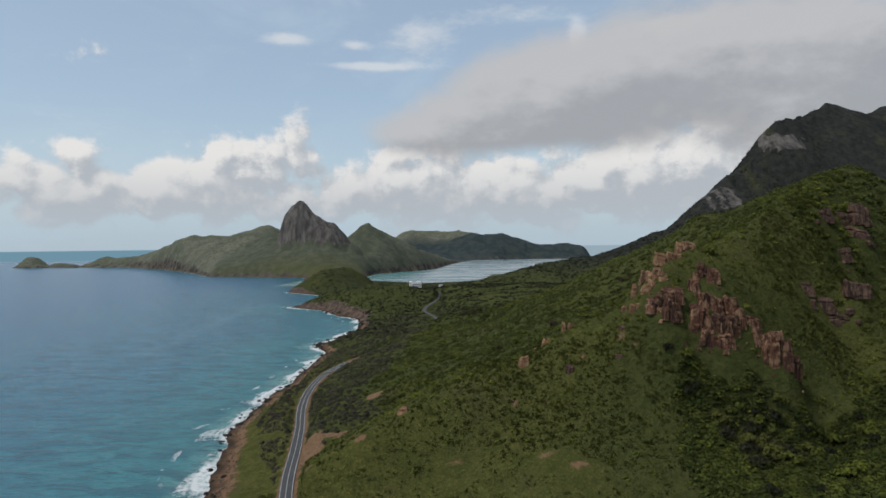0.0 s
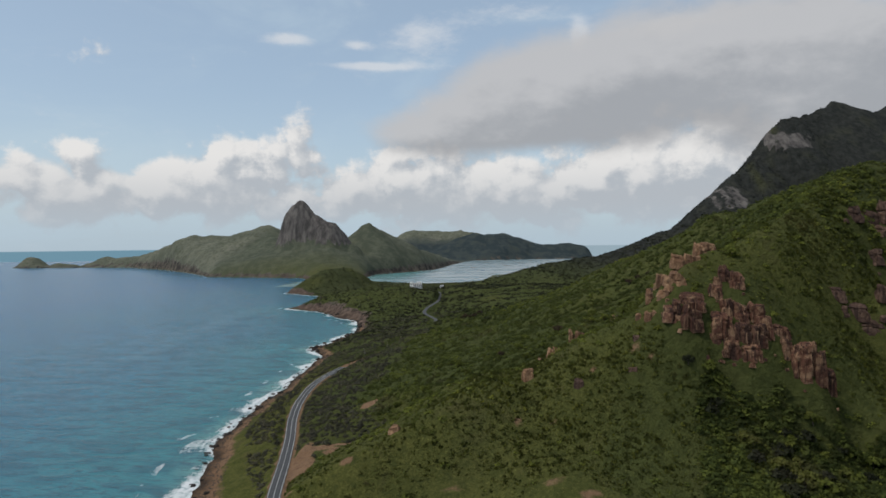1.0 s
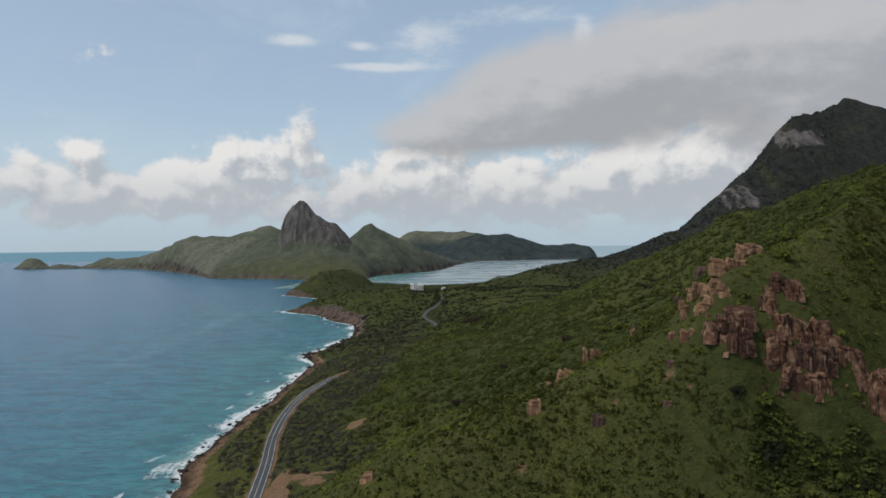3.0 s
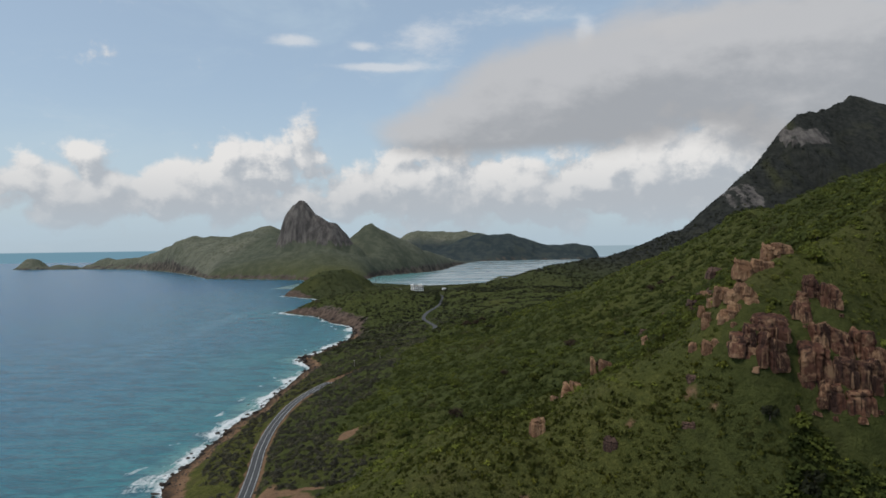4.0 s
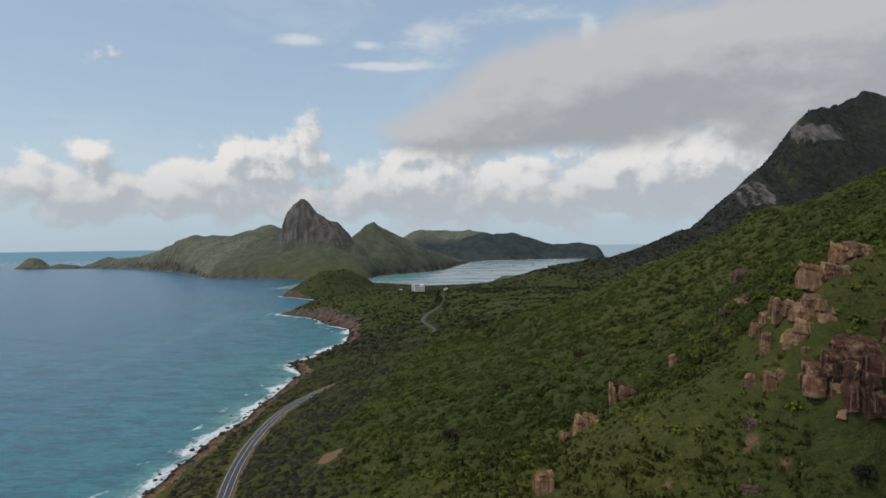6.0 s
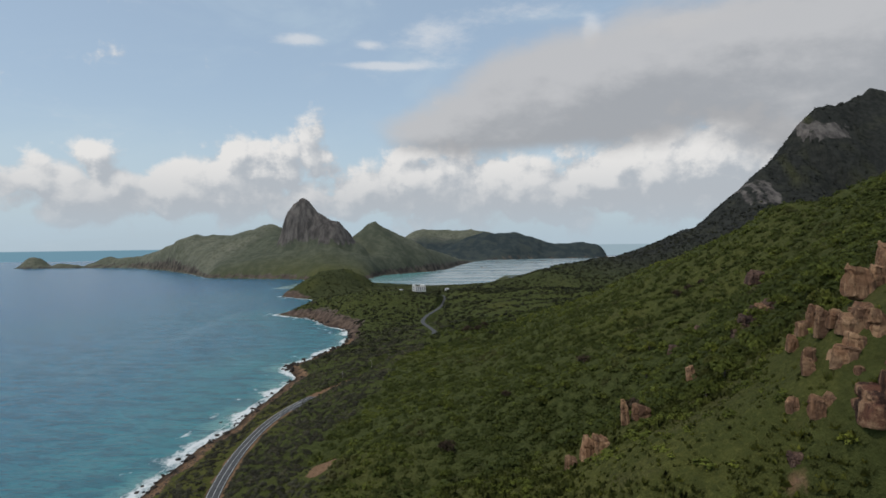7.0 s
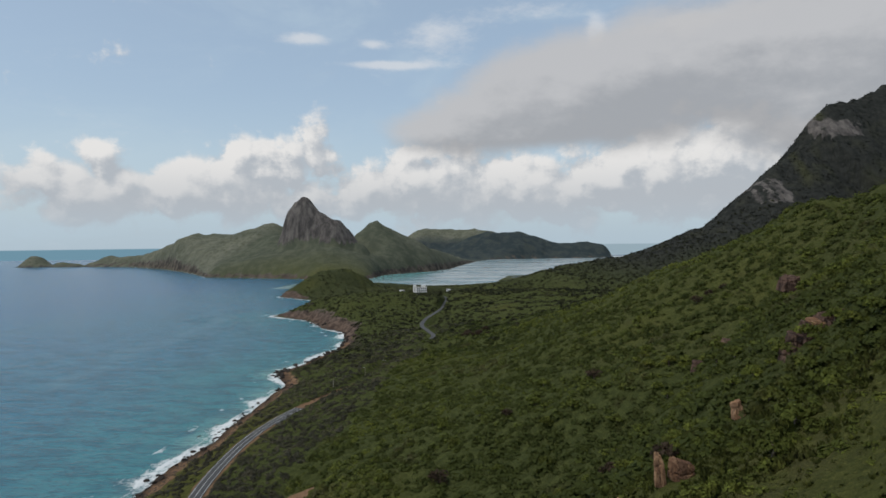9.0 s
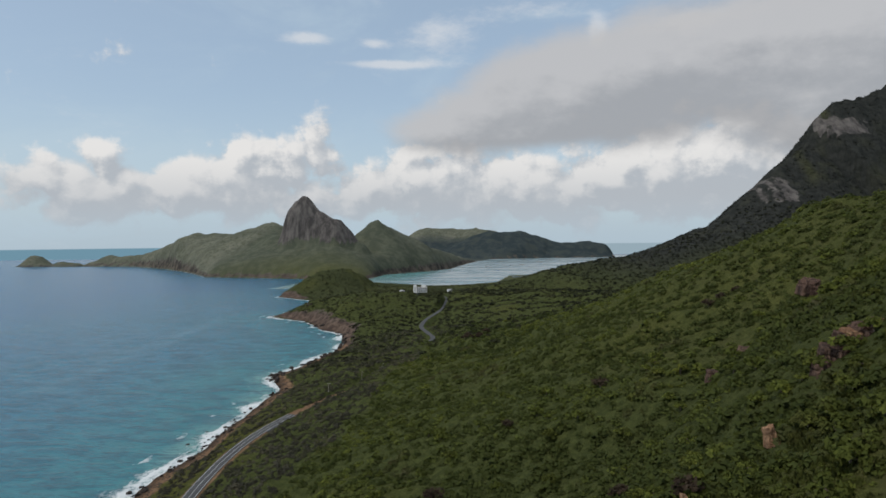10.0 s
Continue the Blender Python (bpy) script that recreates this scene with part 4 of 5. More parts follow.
def box(bm, x0, x1, y0, y1, z0, z1, bevel=0.0):
    made = bmesh.ops.create_cube(bm, size=1.0)["verts"]
    for v in made:
        v.co = Vector((x0 + (v.co.x + .5) * (x1 - x0), y0 + (v.co.y + .5) * (y1 - y0), z0 + (v.co.z + .5) * (z1 - z0)))
    if bevel:
        bmesh.ops.bevel(bm, geom=list({e for v in made for e in v.link_edges}), offset=bevel, segments=1, affect="EDGES")
    return bm


def height_at(x, y):
    return float(ground_height(np.array([float(x)]), np.array([float(y)]))[0][0])


def stone_material(name, dark, mid, pale, streak):
    m, g, p = material(name)
    at = position(g)
    rnd = g.add("ShaderNodeObjectInfo").outputs["Random"]
    shift = g.vmath("ADD", at, g.combine(g.math("MULTIPLY", rnd, 40.0), 0.0, 0.0))
    drip = g.noise(g.vmath("MULTIPLY", shift, (1.0, 1.0, 0.10)), 0.75, 5.0, 0.65, 0.4)
    c = g.mix(g.ramp(g.noise(shift, 0.28, 5.0, 0.68), 0.46, 0.64), mid, pale)
    c = g.mix(g.ramp(drip, 0.46, 0.60, 0.0, streak), c, dark)
    c = g.mix(g.ramp(rnd, 0.3, 1.0, 0.0, 0.55, smooth=False), c, dark)
    c = g.mix(g.ramp(g.noise(shift, 3.0, 4.0, 0.7), 0.55, 0.8, 0.0, 0.5), c, pale)
    rill = g.noise(g.vmath("MULTIPLY", g.vmath("ADD", shift, (0.0, 30.0, 0.0)), (1.0, 1.0, 0.07)), 1.5, 4.0, 0.6, 0.3)
    c = g.mix(g.ramp(rill, 0.60, 0.68, 0.0, 0.6), c, tuple(1.15 * v for v in pale))
    # Worn edges go pale; in the creases, shade is put into the colour.
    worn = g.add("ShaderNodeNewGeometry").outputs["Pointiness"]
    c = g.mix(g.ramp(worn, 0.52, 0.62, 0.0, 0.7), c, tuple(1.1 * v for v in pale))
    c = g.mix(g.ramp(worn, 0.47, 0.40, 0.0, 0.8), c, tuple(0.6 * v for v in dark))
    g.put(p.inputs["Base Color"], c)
    p.inputs["Roughness"].default_value = 0.9
    p.inputs["Specular IOR Level"].default_value = 0.1
    rough = g.math("ADD", g.noise(shift, 0.8, 6.0, 0.7), g.math("MULTIPLY", g.noise(g.vmath("MULTIPLY", shift, (1.0, 1.0, 0.25)), 2.2, 5.0, 0.75), 0.6))
    g.put(p.inputs["Normal"], g.bump(rough, 0.55, 1.0))
    return m


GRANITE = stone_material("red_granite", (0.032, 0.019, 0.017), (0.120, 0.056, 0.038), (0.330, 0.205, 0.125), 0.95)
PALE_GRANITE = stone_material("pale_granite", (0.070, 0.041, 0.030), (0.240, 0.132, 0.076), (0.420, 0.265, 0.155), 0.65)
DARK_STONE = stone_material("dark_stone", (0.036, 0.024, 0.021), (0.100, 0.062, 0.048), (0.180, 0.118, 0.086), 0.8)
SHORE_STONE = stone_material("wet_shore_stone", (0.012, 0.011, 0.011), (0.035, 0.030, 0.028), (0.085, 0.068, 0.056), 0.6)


def rock_mesh(rr, w, d, h, blocky=0.75, rounds=2):
    """A weathered block: a rounded box split by joints into shifted courses, faceted by broken planes and roughened; its base is at z = 0."""
    bm = bmesh.new()
    bmesh.ops.create_cube(bm, size=2.0)
    bmesh.ops.subdivide_edges(bm, edges=list(bm.edges), cuts={0: 3, 1: 3, 2: 12}[rounds] if max(w, h) > 2.2 or rounds < 2 else 7, use_grid_fill=True)
    ox = Vector((rr.uniform(0, 90), rr.uniform(0, 90), rr.uniform(0, 90)))
    square = 8.0 + 9.0 * blocky
    planes = []
    for _ in range(12):
        a = rr.uniform(0, 2 * math.pi)
        n = Vector((math.cos(a), math.sin(a), rr.uniform(-0.15, 0.75))).normalized()
        planes.append((n, rr.uniform(0.76, 1.06) * (abs(n.x) + abs(n.y) + abs(n.z)) ** 0.55))
    lean = Vector((rr.uniform(-.32, .32), rr.uniform(-.5, .05), 1)).normalized()
    planes.append((lean, rr.uniform(0.72, 0.9)))
    tall = h > 0.8 * w
    joints = [(Vector((1, 0.25 * rr.uniform(-1, 1), rr.uniform(-.12, .12))), rr.uniform(-.45, .45), Vector((0, rr.uniform(-.16, .16), rr.uniform(-.14, .02))))]
    if tall or rr.random() < 0.6:
        joints.append((Vector((rr.uniform(-.2, .2), 0, 1)), rr.uniform(-.1, .5), Vector((rr.uniform(-.12, .12), rr.uniform(-.05, .14), 0))))
    if w > 3.5:
        joints.append((Vector((1, 0.3 * rr.uniform(-1, 1), rr.uniform(-.2, .2))), rr.choice((-1, 1)) * rr.uniform(.3, .7), Vector((0, rr.uniform(-.1, .1), rr.uniform(-.3, 0)))))
    for v in bm.verts:
        p = v.co.copy()
        p /= (abs(p.x) ** square + abs(p.y) ** square + abs(p.z) ** square) ** (1 / square)
        for n, o in planes:
            over = p.dot(n) - o
            if over > 0:
                p -= n * over * 0.95
        p.x *= 1 - 0.10 * p.z
        p.y *= 1 - 0.10 * p.z
        q = Vector((p.x * w, p.y * d, p.z * h)) * (0.9 / min(w, d, h)) + ox
        warp = 0.12 * noise.noise(q * 1.3)
        move = Vector((0, 0, 0))
        for n, o, shift in joints:
            t = p.dot(n) - o + warp
            if t > 0:
                move += shift
            groove = math.exp(-(t / 0.075) ** 2) * 0.16
            move -= Vector((p.x * (1 - min(1, abs(n.x))), p.y, 0.5 * p.z * (1 - min(1, n.z)))) * groove
        rough = Vector((noise.noise(q * 1.1), noise.noise(q * 1.1 + Vector((7, 0, 0))), 0.6 * noise.noise(q * 1.1 + Vector((0, 7, 0))))) * .10
        rough += Vector((noise.noise(q * 3.4), noise.noise(q * 3.4 + Vector((7, 0, 0))), noise.noise(q * 3.4 + Vector((0, 7, 0))))) * .07
        v.co = p + move + rough
    lo = [min(v.co[i] for v in bm.verts) for i in range(3)]
    hi = [max(v.co[i] for v in bm.verts) for i in range(3)]
    for v in bm.verts:
        v.co = Vector(((v.co.x - (lo[0] + hi[0]) / 2) * w / (hi[0] - lo[0]), (v.co.y - (lo[1] + hi[1]) / 2) * d / (hi[1] - lo[1]), (v.co.z - lo[2]) * h / (hi[2] - lo[2])))
    return bm


STONES = {"granite": GRANITE, "pale_granite": PALE_GRANITE, "dark_stone": DARK_STONE}
rr = random.Random(12)
for words, stone, group, blocky, rows in OUTCROPS:
    for x, y, z, w, h in rows:
        d = min(w, 6.5) * rr.uniform(0.85, 1.15)
        foot = min(z, max(height_at(x, y) - 0.5, z - 3.5))
        top = z + h
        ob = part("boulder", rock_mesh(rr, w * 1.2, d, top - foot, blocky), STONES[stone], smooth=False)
        ob.matrix_world = pose(x, y + d * 0.45, foot, rr.uniform(-4, 4), rr.uniform(-5, 5), rr.uniform(-14, 14))
        tagged(ob, words, "boulder", group)
        for _ in range(1 if w > 3 else 0):
            # fallen pieces round the foot
            s = rr.uniform(0.16, 0.34) * w
            px_, py_ = x + rr.uniform(-0.7, 0.7) * w, y - rr.uniform(0.2, 2.0)
            ob = part("boulder", rock_mesh(rr, s * rr.uniform(.9, 1.6), s, s * rr.uniform(.7, 1.3), 0.6), STONES[stone], smooth=False)
            ob.matrix_world = pose(px_, py_, height_at(px_, py_) - 0.45 * s, rr.uniform(-12, 12), rr.uniform(-12, 12), rr.uniform(0, 360))
            tagged(ob, "small broken piece of granite fallen below the outcrop", "boulder", group)


# dark stones in the surf
def coast_place(rr, y0, y1, out):
    y = rr.uniform(y0, y1)
    ys, xs = [p[1] for p in WEST_COAST[3:20]], [p[0] for p in WEST_COAST[3:20]]
    return float(np.interp(y, ys, xs)) - out, y


shore_shapes = [rock_mesh(rr, rr.uniform(1.6, 2.8), rr.uniform(1.4, 2.4), rr.uniform(0.9, 1.7), 0.6, 1) for _ in range(6)]
shore_meshes = []
for bm in shore_shapes:
    me = bpy.data.meshes.new("shore_rock")
    bm.to_mesh(me)
    bm.free()
    me.materials.append(SHORE_STONE)
    shore_meshes.append(me)
for y0, y1, count, spread in ((250, 330, 16, 7), (330, 380, 26, 6), (380, 470, 34, 6), (470, 520, 20, 10), (520, 640, 30, 5), (650, 690, 34, 9), (690, 960, 60, 5), (960, 1085, 40, 5)):
    for _ in range(count):
        x, y = coast_place(rr, y0, y1, rr.gauss(1.0, spread * 0.5))
        ob = new("shore_rock", rr.choice(shore_meshes))
        s = rr.uniform(0.5, 1.3) * (1.5 if y > 640 else 1.0)
        ob.matrix_world = pose(x, y, max(height_at(x, y), -0.9) - 0.25 * s, 0, 0, rr.uniform(0, 360)) @ Matrix.Diagonal((s, s, s, 1))
        tagged(ob, "dark wet boulder at the edge of the surf", "rock", "rocks along the shore")

# loose shingle along the beach
def shingle(count):
    rs = np.random.default_rng(21)
    y = rs.uniform(225, 700, count) ** 1.0
    x = np.interp(y, [p[1] for p in WEST_COAST], [p[0] for p in WEST_COAST]) + rs.normal(4.0, 4.0, count)
    z, shore, road = ground_height(x, y)
    ok = (shore > -2.5) & (shore < 13) & (road > 4.5)
    x, y, z = x[ok], y[ok], z[ok]
    pebbles = []
    for _ in range(5):
        bm = bmesh.new()
        bmesh.ops.create_icosphere(bm, subdivisions=1, radius=1.0)
        for v in bm.verts:
            v.co *= rr.uniform(0.75, 1.15)
            v.co.z *= 0.65
        co = np.array([v.co for v in bm.verts])
        pebbles.append((co, np.array([[v.index for v in f.verts] for f in bm.faces]), co))
        bm.free()
    me = strew("shingle", pebbles, x, y, z, rs.uniform(0.18, 0.62, len(x)), np.ones(len(x)), rs, SHORE_STONE)
    return tagged(new("shingle", me), "dark loose stones and shingle along the waterline", "shingle", kind="stuff")


shingle(2600)

# ---- the road ----
def plain_material(name, a, b, scale, rough=0.85, bump=0.02):
    m, g, p = material(name)
    at = position(g)
    g.put(p.inputs["Base Color"], g.mix(g.ramp(g.noise(at, scale, 5.0, 0.65), 0.3, 0.7), a, b))
    p.inputs["Roughness"].default_value = rough
    g.put(p.inputs["Normal"], g.bump(g.noise(at, scale * 6, 4.0, 0.7), bump))
    return m


ASPHALT = plain_material("asphalt", (0.050, 0.052, 0.054), (0.082, 0.083, 0.084), 0.5)
PAINT = plain_material("road_paint", (0.42, 0.42, 0.40), (0.72, 0.72, 0.70), 1.2, 0.6)
CONCRETE = plain_material("concrete", (0.26, 0.24, 0.21), (0.40, 0.37, 0.33), 0.8)
WHITE = plain_material("white_render", (0.70, 0.70, 0.69), (0.82, 0.82, 0.80), 0.3)
GLASS_DARK = plain_material("window_glass", (0.06, 0.08, 0.09), (0.10, 0.12, 0.13), 0.4, 0.15, 0.0)
TIMBER = plain_material("old_timber", (0.09, 0.065, 0.045), (0.19, 0.14, 0.10), 2.0)
HULL_BLUE = plain_material("boat_paint", (0.05, 0.10, 0.20), (0.10, 0.17, 0.28), 1.0, 0.5)
ROOF = plain_material("roof_sheet", (0.30, 0.30, 0.31), (0.45, 0.45, 0.46), 0.6, 0.5)
BARK = plain_material("bark", (0.075, 0.060, 0.045), (0.16, 0.13, 0.10), 2.5)


def ribbon(name, line, left, right, lift, thick, mat, parent=None, label=""):
    """A strip along a line, from its offset left to right of it, with sides."""
    line = np.asarray(line)
    t = np.gradient(line[:, :2], axis=0)
    t /= np.hypot(*t.T)[:, None]
    n = np.stack([-t[:, 1], t[:, 0]], 1)
    a, b = line[:, :2] + n * left, line[:, :2] - n * right
    z = line[:, 2] + lift
    rows = [np.column_stack([a, z - thick]), np.column_stack([a, z]), np.column_stack([b, z]), np.column_stack([b, z - thick])]
    v = np.stack(rows, 1).reshape(-1, 3)
    i = np.arange(len(line) - 1)[:, None] * 4
    f = np.vstack([np.hstack([i + k, i + k + 1, i + k + 5, i + k + 4]) for k in range(3)])
    me = mesh_from(name, v, f[:, ::-1], smooth=False)
    me.materials.append(mat)
    ob = new(name, me)
    ob.parent = parent
    if label:
        ob["label"] = label
    return ob


ROAD_LINE = smooth_line(ROAD, 4.0)
SHORE_ROAD = ROAD_LINE[ROAD_LINE[:, 1] < 530]
road = tagged(ribbon("road", SHORE_ROAD, 2.85, 2.85, 0.10, 0.6, ASPHALT), "grey two-lane asphalt road along the shore", "road", kind="structure")
ribbon("edge_line", SHORE_ROAD, 2.5, -2.32, 0.125, 0.02, PAINT, road, "white painted edge line")
ribbon("edge_line", SHORE_ROAD, -2.32, 2.5, 0.125, 0.02, PAINT, road, "white painted edge line")
ribbon("centre_line", SHORE_ROAD, 0.09, 0.09, 0.125, 0.02, PAINT, road, "white painted centre line")
tagged(ribbon("road", ROAD_LINE[ROAD_LINE[:, 1] > 742], 2.3, 2.3, 0.10, 0.6, ASPHALT), "pale worn asphalt road winding between the scrub", "road", kind="structure")
bay = smooth_line([(-138.6, 494, 8.6), (-135, 515, 8.7), (-129.5, 531, 8.9)], 3.0)
tagged(ribbon("pavement", bay, -2.4, 7.0, 0.06, 0.8, ASPHALT), "worn grey lay-by beside the shore road", "lay-by", kind="structure")
drain = smooth_line([(-93, 300, 8.9), (-100.5, 326, 8.8), (-108, 350.5, 8.8), (-116.5, 374.5, 8.8)], 3.0)
tagged(ribbon("drain_wall", drain, 0.35, 0.35, 0.75, 1.6, CONCRETE), "low pale concrete drain wall beside the road", "wall")

# utility poles along the hidden stretch of road
def utility_pole():
    root = new("utility_pole")
    bm = bmesh.new()
    bmesh.ops.create_cone(bm, cap_ends=True, segments=8, radius1=0.16, radius2=0.10, depth=8.4, matrix=Matrix.Translation((0, 0, 3.9)))
    part("pole", bm, CONCRETE, root)
    part("crossarm", box(bmesh.new(), -0.9, 0.9, -0.06, 0.06, 7.5, 7.65, 0.01), TIMBER, root)
    for x in (-0.8, 0.0, 0.8):
        bm = bmesh.new()
        bmesh.ops.create_cone(bm, cap_ends=True, segments=6, radius1=0.07, radius2=0.05, depth=0.24, matrix=Matrix.Translation((x, 0, 7.76)))
        part("insulator", bm, WHITE, root)
    return tagged(root, "slim grey concrete utility pole with a crossarm", "utility pole", "poles along the road")


first = utility_pole()
for k, (x, y) in enumerate(((-122, 574), (-108, 610), (-98, 634))):
    m = pose(x, y, height_at(x, y) - 2.2, 0, 0, 15)
    if k:
        copy_thing(first, m)
    else:
        first.matrix_world = m


# ---- the white guesthouse by the lagoon ----
def guesthouse():
    root = new("guesthouse")
    part("wall", box(bmesh.new(), -7, 12, -7, 7, -3, 15.2, 0.1), WHITE, root, "white rendered wall")
    part("stair_tower", box(bmesh.new(), -12.5, -7, -6, 6, -3, 18.5, 0.1), WHITE, root, "taller white stair tower")
    part("roof", box(bmesh.new(), -7.4, 12.4, -7.4, 7.4, 15.2, 15.7, 0.05), CONCRETE, root, "flat concrete roof")
    part("roof_room", box(bmesh.new(), 2, 10, -4, 4, 15.7, 19.0, 0.08), WHITE, root, "white room on the flat roof")
    for side in (-1, 1):
        part("wing", box(bmesh.new(), side * 15.0 - 2.6, side * 15.0 + 2.6, -8, 4, -3, 3.0, 0.1), WHITE, root, "low white side wing")
    for k in range(4):
        z = k * 3.75
        part("balcony", box(bmesh.new(), -6.8, 11.8, -8.3, -7, z + 3.0, z + 3.5, 0.03), WHITE, root, "white balcony slab")
        for j in range(5):
            x = -5.6 + j * 3.6
            pane = part("window", box(bmesh.new(), x, x + 2.2, -7.06, -6.9, z + 0.5, z + 2.7), GLASS_DARK, root, "dark window pane")
            part("frame", box(bmesh.new(), x - 0.12, x + 2.32, -7.1, -6.98, z + 2.7, z + 2.86), WHITE, pane)
    for k in range(4):
        part("window", box(bmesh.new(), -10.6, -9.0, -6.06, -5.9, k * 4 + 1.2, k * 4 + 3.0), GLASS_DARK, root, "dark window pane")
    return tagged(root, "white four-storey guesthouse with balconies and a stair tower", "building")


guesthouse().matrix_world = pose(-174, 1340, 10.4, 0, 0, 8) @ Matrix.Scale(1.05, 4)


def cottage(w, d, h):
    root = new("cottage")
    part("wall", box(bmesh.new(), -w / 2, w / 2, -d / 2, d / 2, -2.5, h, 0.05), WHITE, root)
    bm = bmesh.new()
    v = [bm.verts.new(p) for p in ((-w / 2 - .5, -d / 2 - .5, h), (w / 2 + .5, -d / 2 - .5, h), (w / 2 + .5, d / 2 + .5, h), (-w / 2 - .5, d / 2 + .5, h), (-w / 2 - .5, 0, h + d * .3), (w / 2 + .5, 0, h + d * .3))]
    for f in ((0, 1, 5, 4), (2, 3, 4, 5), (0, 4, 3), (1, 2, 5), (3, 2, 1, 0)):
        bm.faces.new([v[i] for i in f])
    part("roof", bm, ROOF, root, "pale sheet roof")
    for k in (-1, 1):
        part("window", box(bmesh.new(), k * w / 4 - .6, k * w / 4 + .6, -d / 2 - .05, -d / 2 + .05, 1.0, 2.2), GLASS_DARK, root)
    return root


for x, y, w, d, h, a in ((17, 1600, 11, 7, 4.5, 12), (-215, 1372, 8, 6, 3.2, -5), (-118, 1325, 7, 5, 3.0, 20)):
    c = cottage(w, d, h)
    c.matrix_world = pose(x, y, height_at(x, y) + 1.2, 0, 0, a)
    tagged(c, "small white cottage with a pale pitched sheet roof", "house", "cottages near the lagoon")


# ---- boats and fish rafts on the lagoon ----
def fishing_boat():
    root = new("fishing_boat")
    bm = bmesh.new()
    n = 9
    ring = []
    for k in range(n):
        t = k / (n - 1)
        w = 1.7 * (1 - abs(2 * t - 0.85) ** 3 * .8)
        y, rise = -6.5 + 13 * t, 0.5 * (2 * t - 1) ** 2
        ring.append([bm.verts.new(p) for p in ((-w, y, 1.1 + rise), (-w * .6, y, -.3), (w * .6, y, -.3), (w, y, 1.1 + rise))])
    for a, b in zip(ring[:-1], ring[1:]):
        for i in range(4):
            j = (i + 1) % 4
            bm.faces.new((a[i], b[i], b[j], a[j]))
    bm.faces.new(ring[0]), bm.faces.new(ring[-1][::-1])
    part("hull", bm, HULL_BLUE, root, "blue painted wooden hull")
    part("cabin", box(bmesh.new(), -1.1, 1.1, -4.6, -1.0, 1.0, 3.0, 0.08), TIMBER, root, "timber cabin")
    bm = bmesh.new()
    bmesh.ops.create_cone(bm, cap_ends=True, segments=6, radius1=0.09, radius2=0.05, depth=4.5, matrix=Matrix.Translation((0, 1.2, 3.2)))
    part("mast", bm, TIMBER, root)
    return tagged(root, "blue wooden fishing boat moored on the calm lagoon", "boat", "boats on the lagoon")


def fish_raft():
    root = new("fish_raft")
    for k in range(4):
        part("walkway", box(bmesh.new(), -14, 14, -9 + k * 6 - .6, -9 + k * 6 + .6, -.1, .5, 0.05), TIMBER, root)
        part("crosswalk", box(bmesh.new(), -14 + k * 9.3 - .5, -14 + k * 9.3 + .5, -9.6, 9.6, .5, .8, 0.05), TIMBER, root)
    part("hut", box(bmesh.new(), -12, -7, 2, 7, .8, 3.4, 0.06), TIMBER, root)
    part("hut_roof", box(bmesh.new(), -12.6, -6.4, 1.4, 7.6, 3.4, 3.7, 0.06), ROOF, root)
    return tagged(root, "brown timber fish-farm raft with a small hut", "raft", "fish rafts on the lagoon")


boat, raft = fishing_boat(), fish_raft()
for k, (x, y, a) in enumerate(((-60, 2560, 70), (-100, 2700, 20), (60, 2900, 100), (-20, 3050, 60), (130, 3300, 80), (30, 3500, 15), (-90, 3350, 75), (220, 3650, 95), (90, 3750, 50))):
    m = pose(x, y, 0.1, 0, 0, a)
    if k:
        copy_thing(boat, m)
    else:
        boat.matrix_world = m
for k, (x, y, a) in enumerate(((-110, 2900, 10), (40, 3150, -8), (130, 3520, 5), (-60, 3600, 12), (200, 3900, 0), (60, 4050, 8))):
    m = pose(x, y, 0.0, 0, 0, a)
    if k:
        copy_thing(raft, m)
    else:
        raft.matrix_world = m


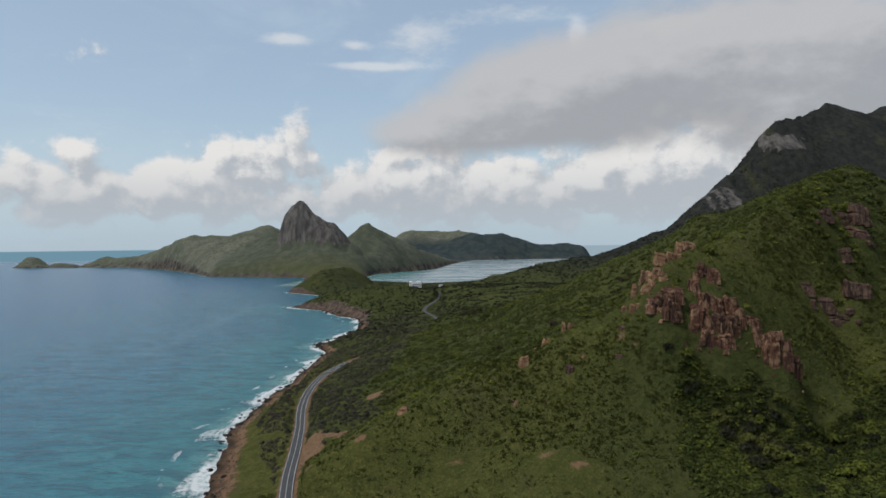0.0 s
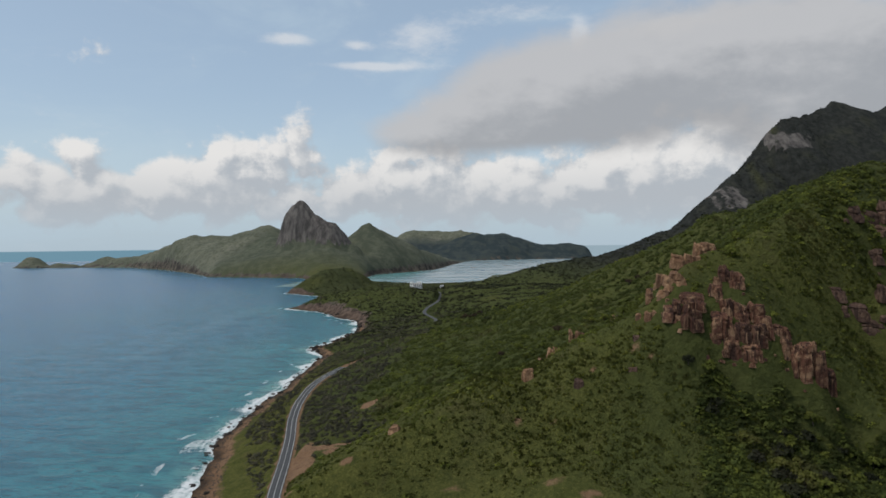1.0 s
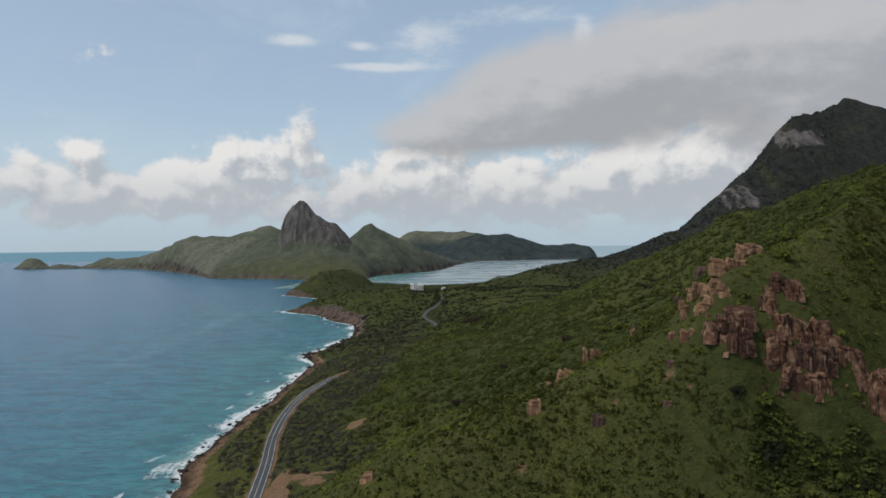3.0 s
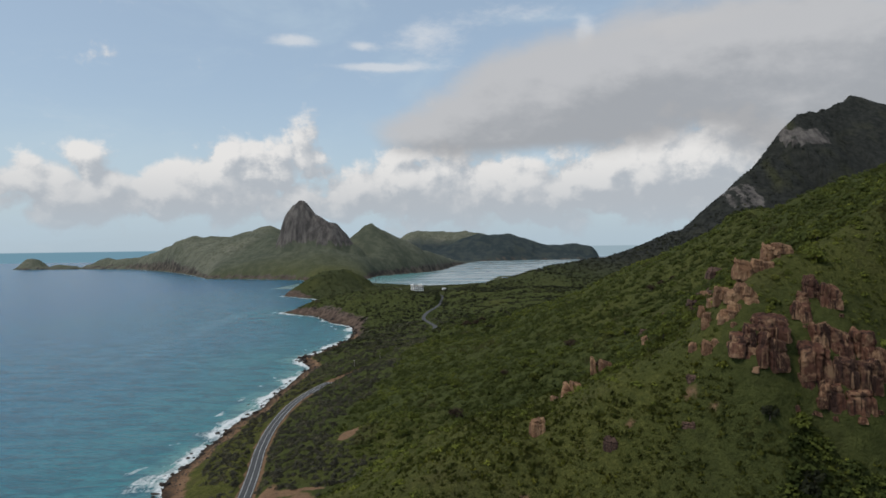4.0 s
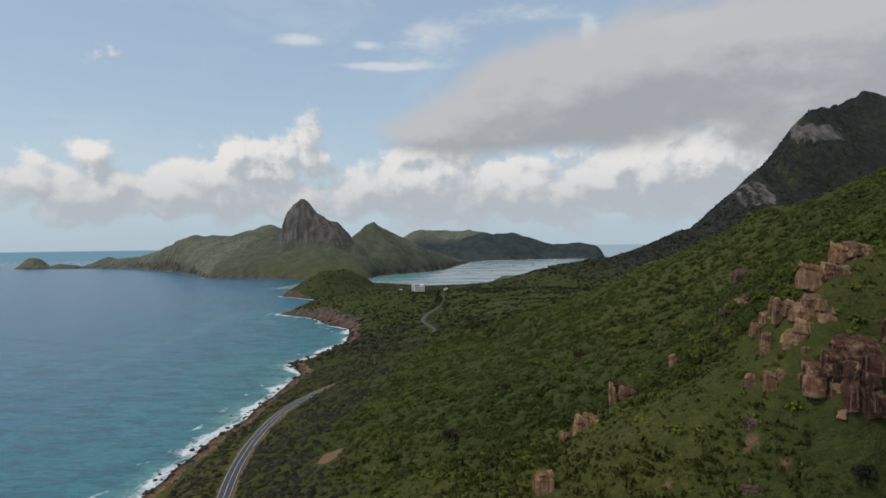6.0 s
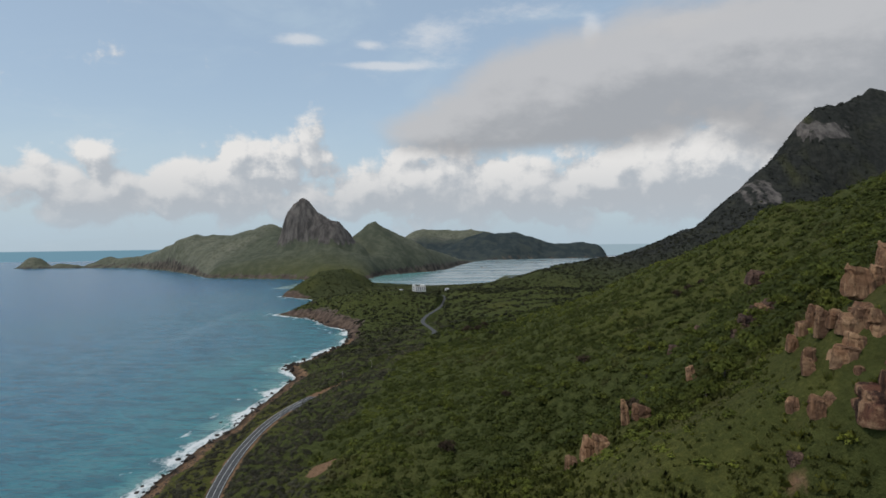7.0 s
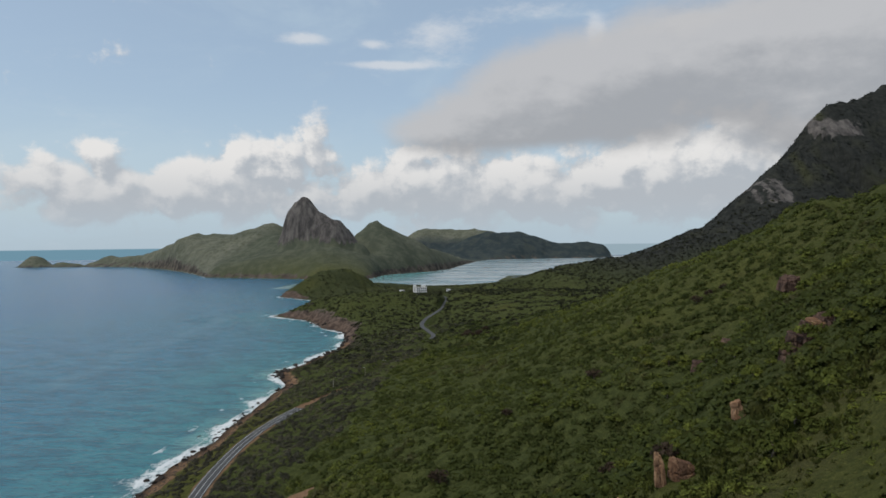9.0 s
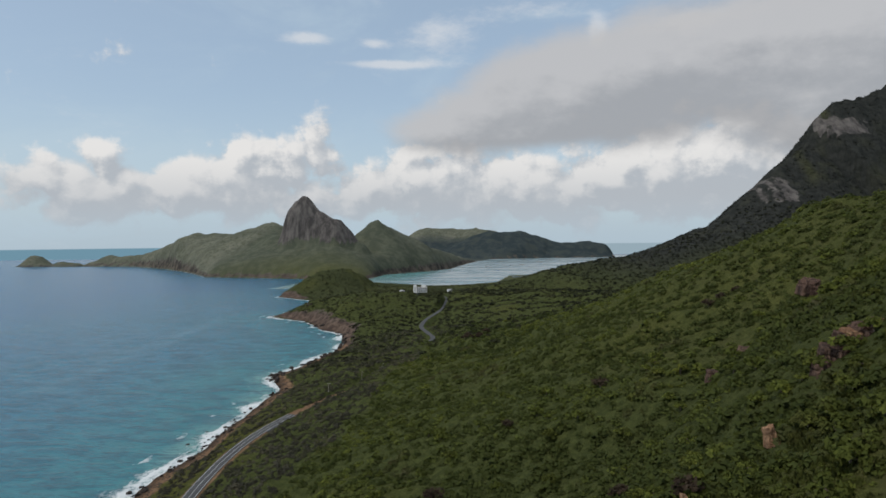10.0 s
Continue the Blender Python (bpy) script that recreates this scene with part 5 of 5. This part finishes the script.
# ---- single trees ----
def tree(rr, mat, r, tall):
    root = new("tree")
    bm = bmesh.new()
    bends = [Vector((0, 0, -0.6)), Vector((rr.uniform(-.2, .2), rr.uniform(-.2, .2), tall * .4)), Vector((rr.uniform(-.5, .5), rr.uniform(-.5, .5), tall * .8))]

    def limb(a, b, ra, rb):
        m = (b - a).to_track_quat("Z", "Y").to_matrix().to_4x4()
        m.translation = (a + b) / 2
        bmesh.ops.create_cone(bm, cap_ends=True, segments=6, radius1=ra, radius2=rb, depth=(b - a).length, matrix=m)
    limb(bends[0], bends[1], 0.22, 0.16)
    limb(bends[1], bends[2], 0.16, 0.09)
    heads = [bends[2] + Vector((0, 0, .3))]
    for k in range(5):
        a = k * 1.26 + rr.uniform(-.4, .4)
        tip = bends[1] + Vector((math.cos(a) * r * .7, math.sin(a) * r * .7, rr.uniform(-.15, .45) * tall))
        limb(bends[1] + Vector((0, 0, rr.uniform(0, .3) * tall)), tip, 0.08, 0.04)
        heads.append(tip)
    part("trunk", bm, BARK, root)
    vs, fs, ns, ts, n = [], [], [], [], 0
    for c in heads:
        pv, pf, pn = clump(rr, 60, 0.28)
        ns.append(pn), ts.append(np.full(len(pv), rr.uniform(0.2, 0.8)))
        vs.append(pv * np.array((1, 1, 1.0)) * r * rr.uniform(.5, .72) + np.array(c))
        fs.append(pf + n)
        n += len(pv)
    me = mesh_from("crown", np.vstack(vs), np.vstack(fs), smooth=False)
    crown_attributes(me, np.vstack(ns), np.concatenate(ts))
    me.materials.append(mat)
    crown = new("crown", me)
    crown.parent = root
    return root


WITHERED = leaf_material("withered_leaves", (0.046, 0.034, 0.025), (0.092, 0.068, 0.048), (0.07, 0.055, 0.04))
kinds = [(tree(rr, mat, r, tall), words) for mat, r, tall, words in (
    (SCRUB, 2.6, 2.6, "broad dark green tree in the hollow below the cliff"), (WOOD, 2.1, 2.1, "small dark green tree in the hollow below the cliff"),
    (SCRUB, 2.3, 2.2, "round green tree on the scrubby slope"), (SCRUB, 1.8, 1.8, "low green tree on the scrubby slope"), (LEAFY, 2.0, 2.0, "light green leafy tree on the slope"), (WITHERED, 2.8, 2.6, "withered reddish-brown bush among the green scrub"))]
STANDS = [(95, 172, 45, 26, 46, (0, 1)), (70, 182, 26, 9, 16, (0, 1)), (60, 260, 26, 40, 26, (2, 3, 4)), (60, 340, 50, 70, 48, (2, 3, 4)), (0, 380, 60, 60, 34, (2, 3)), (-30, 690, 12, 10, 7, (5,)), (95, 455, 10, 10, 3, (5,)), (30, 330, 60, 80, 5, (5,))]
fresh = set()
for cx, cy, rx, ry, count, which in STANDS:
    for _ in range(count):
        x, y = cx + rr.uniform(-rx, rx), cy + rr.uniform(-ry, ry)
        k = rr.choice(which)
        ob, words = kinds[k]
        s = rr.uniform(0.7, 1.2)
        m = pose(x, y, height_at(x, y), 0, 0, rr.uniform(0, 360))
        if k not in fresh:
            fresh.add(k)
            tagged(ob, words, "tree", "trees on the hillside")
            ob.matrix_world = m
        else:
            ob = copy_thing(ob, m)
        ob.scale = (s, s, s)
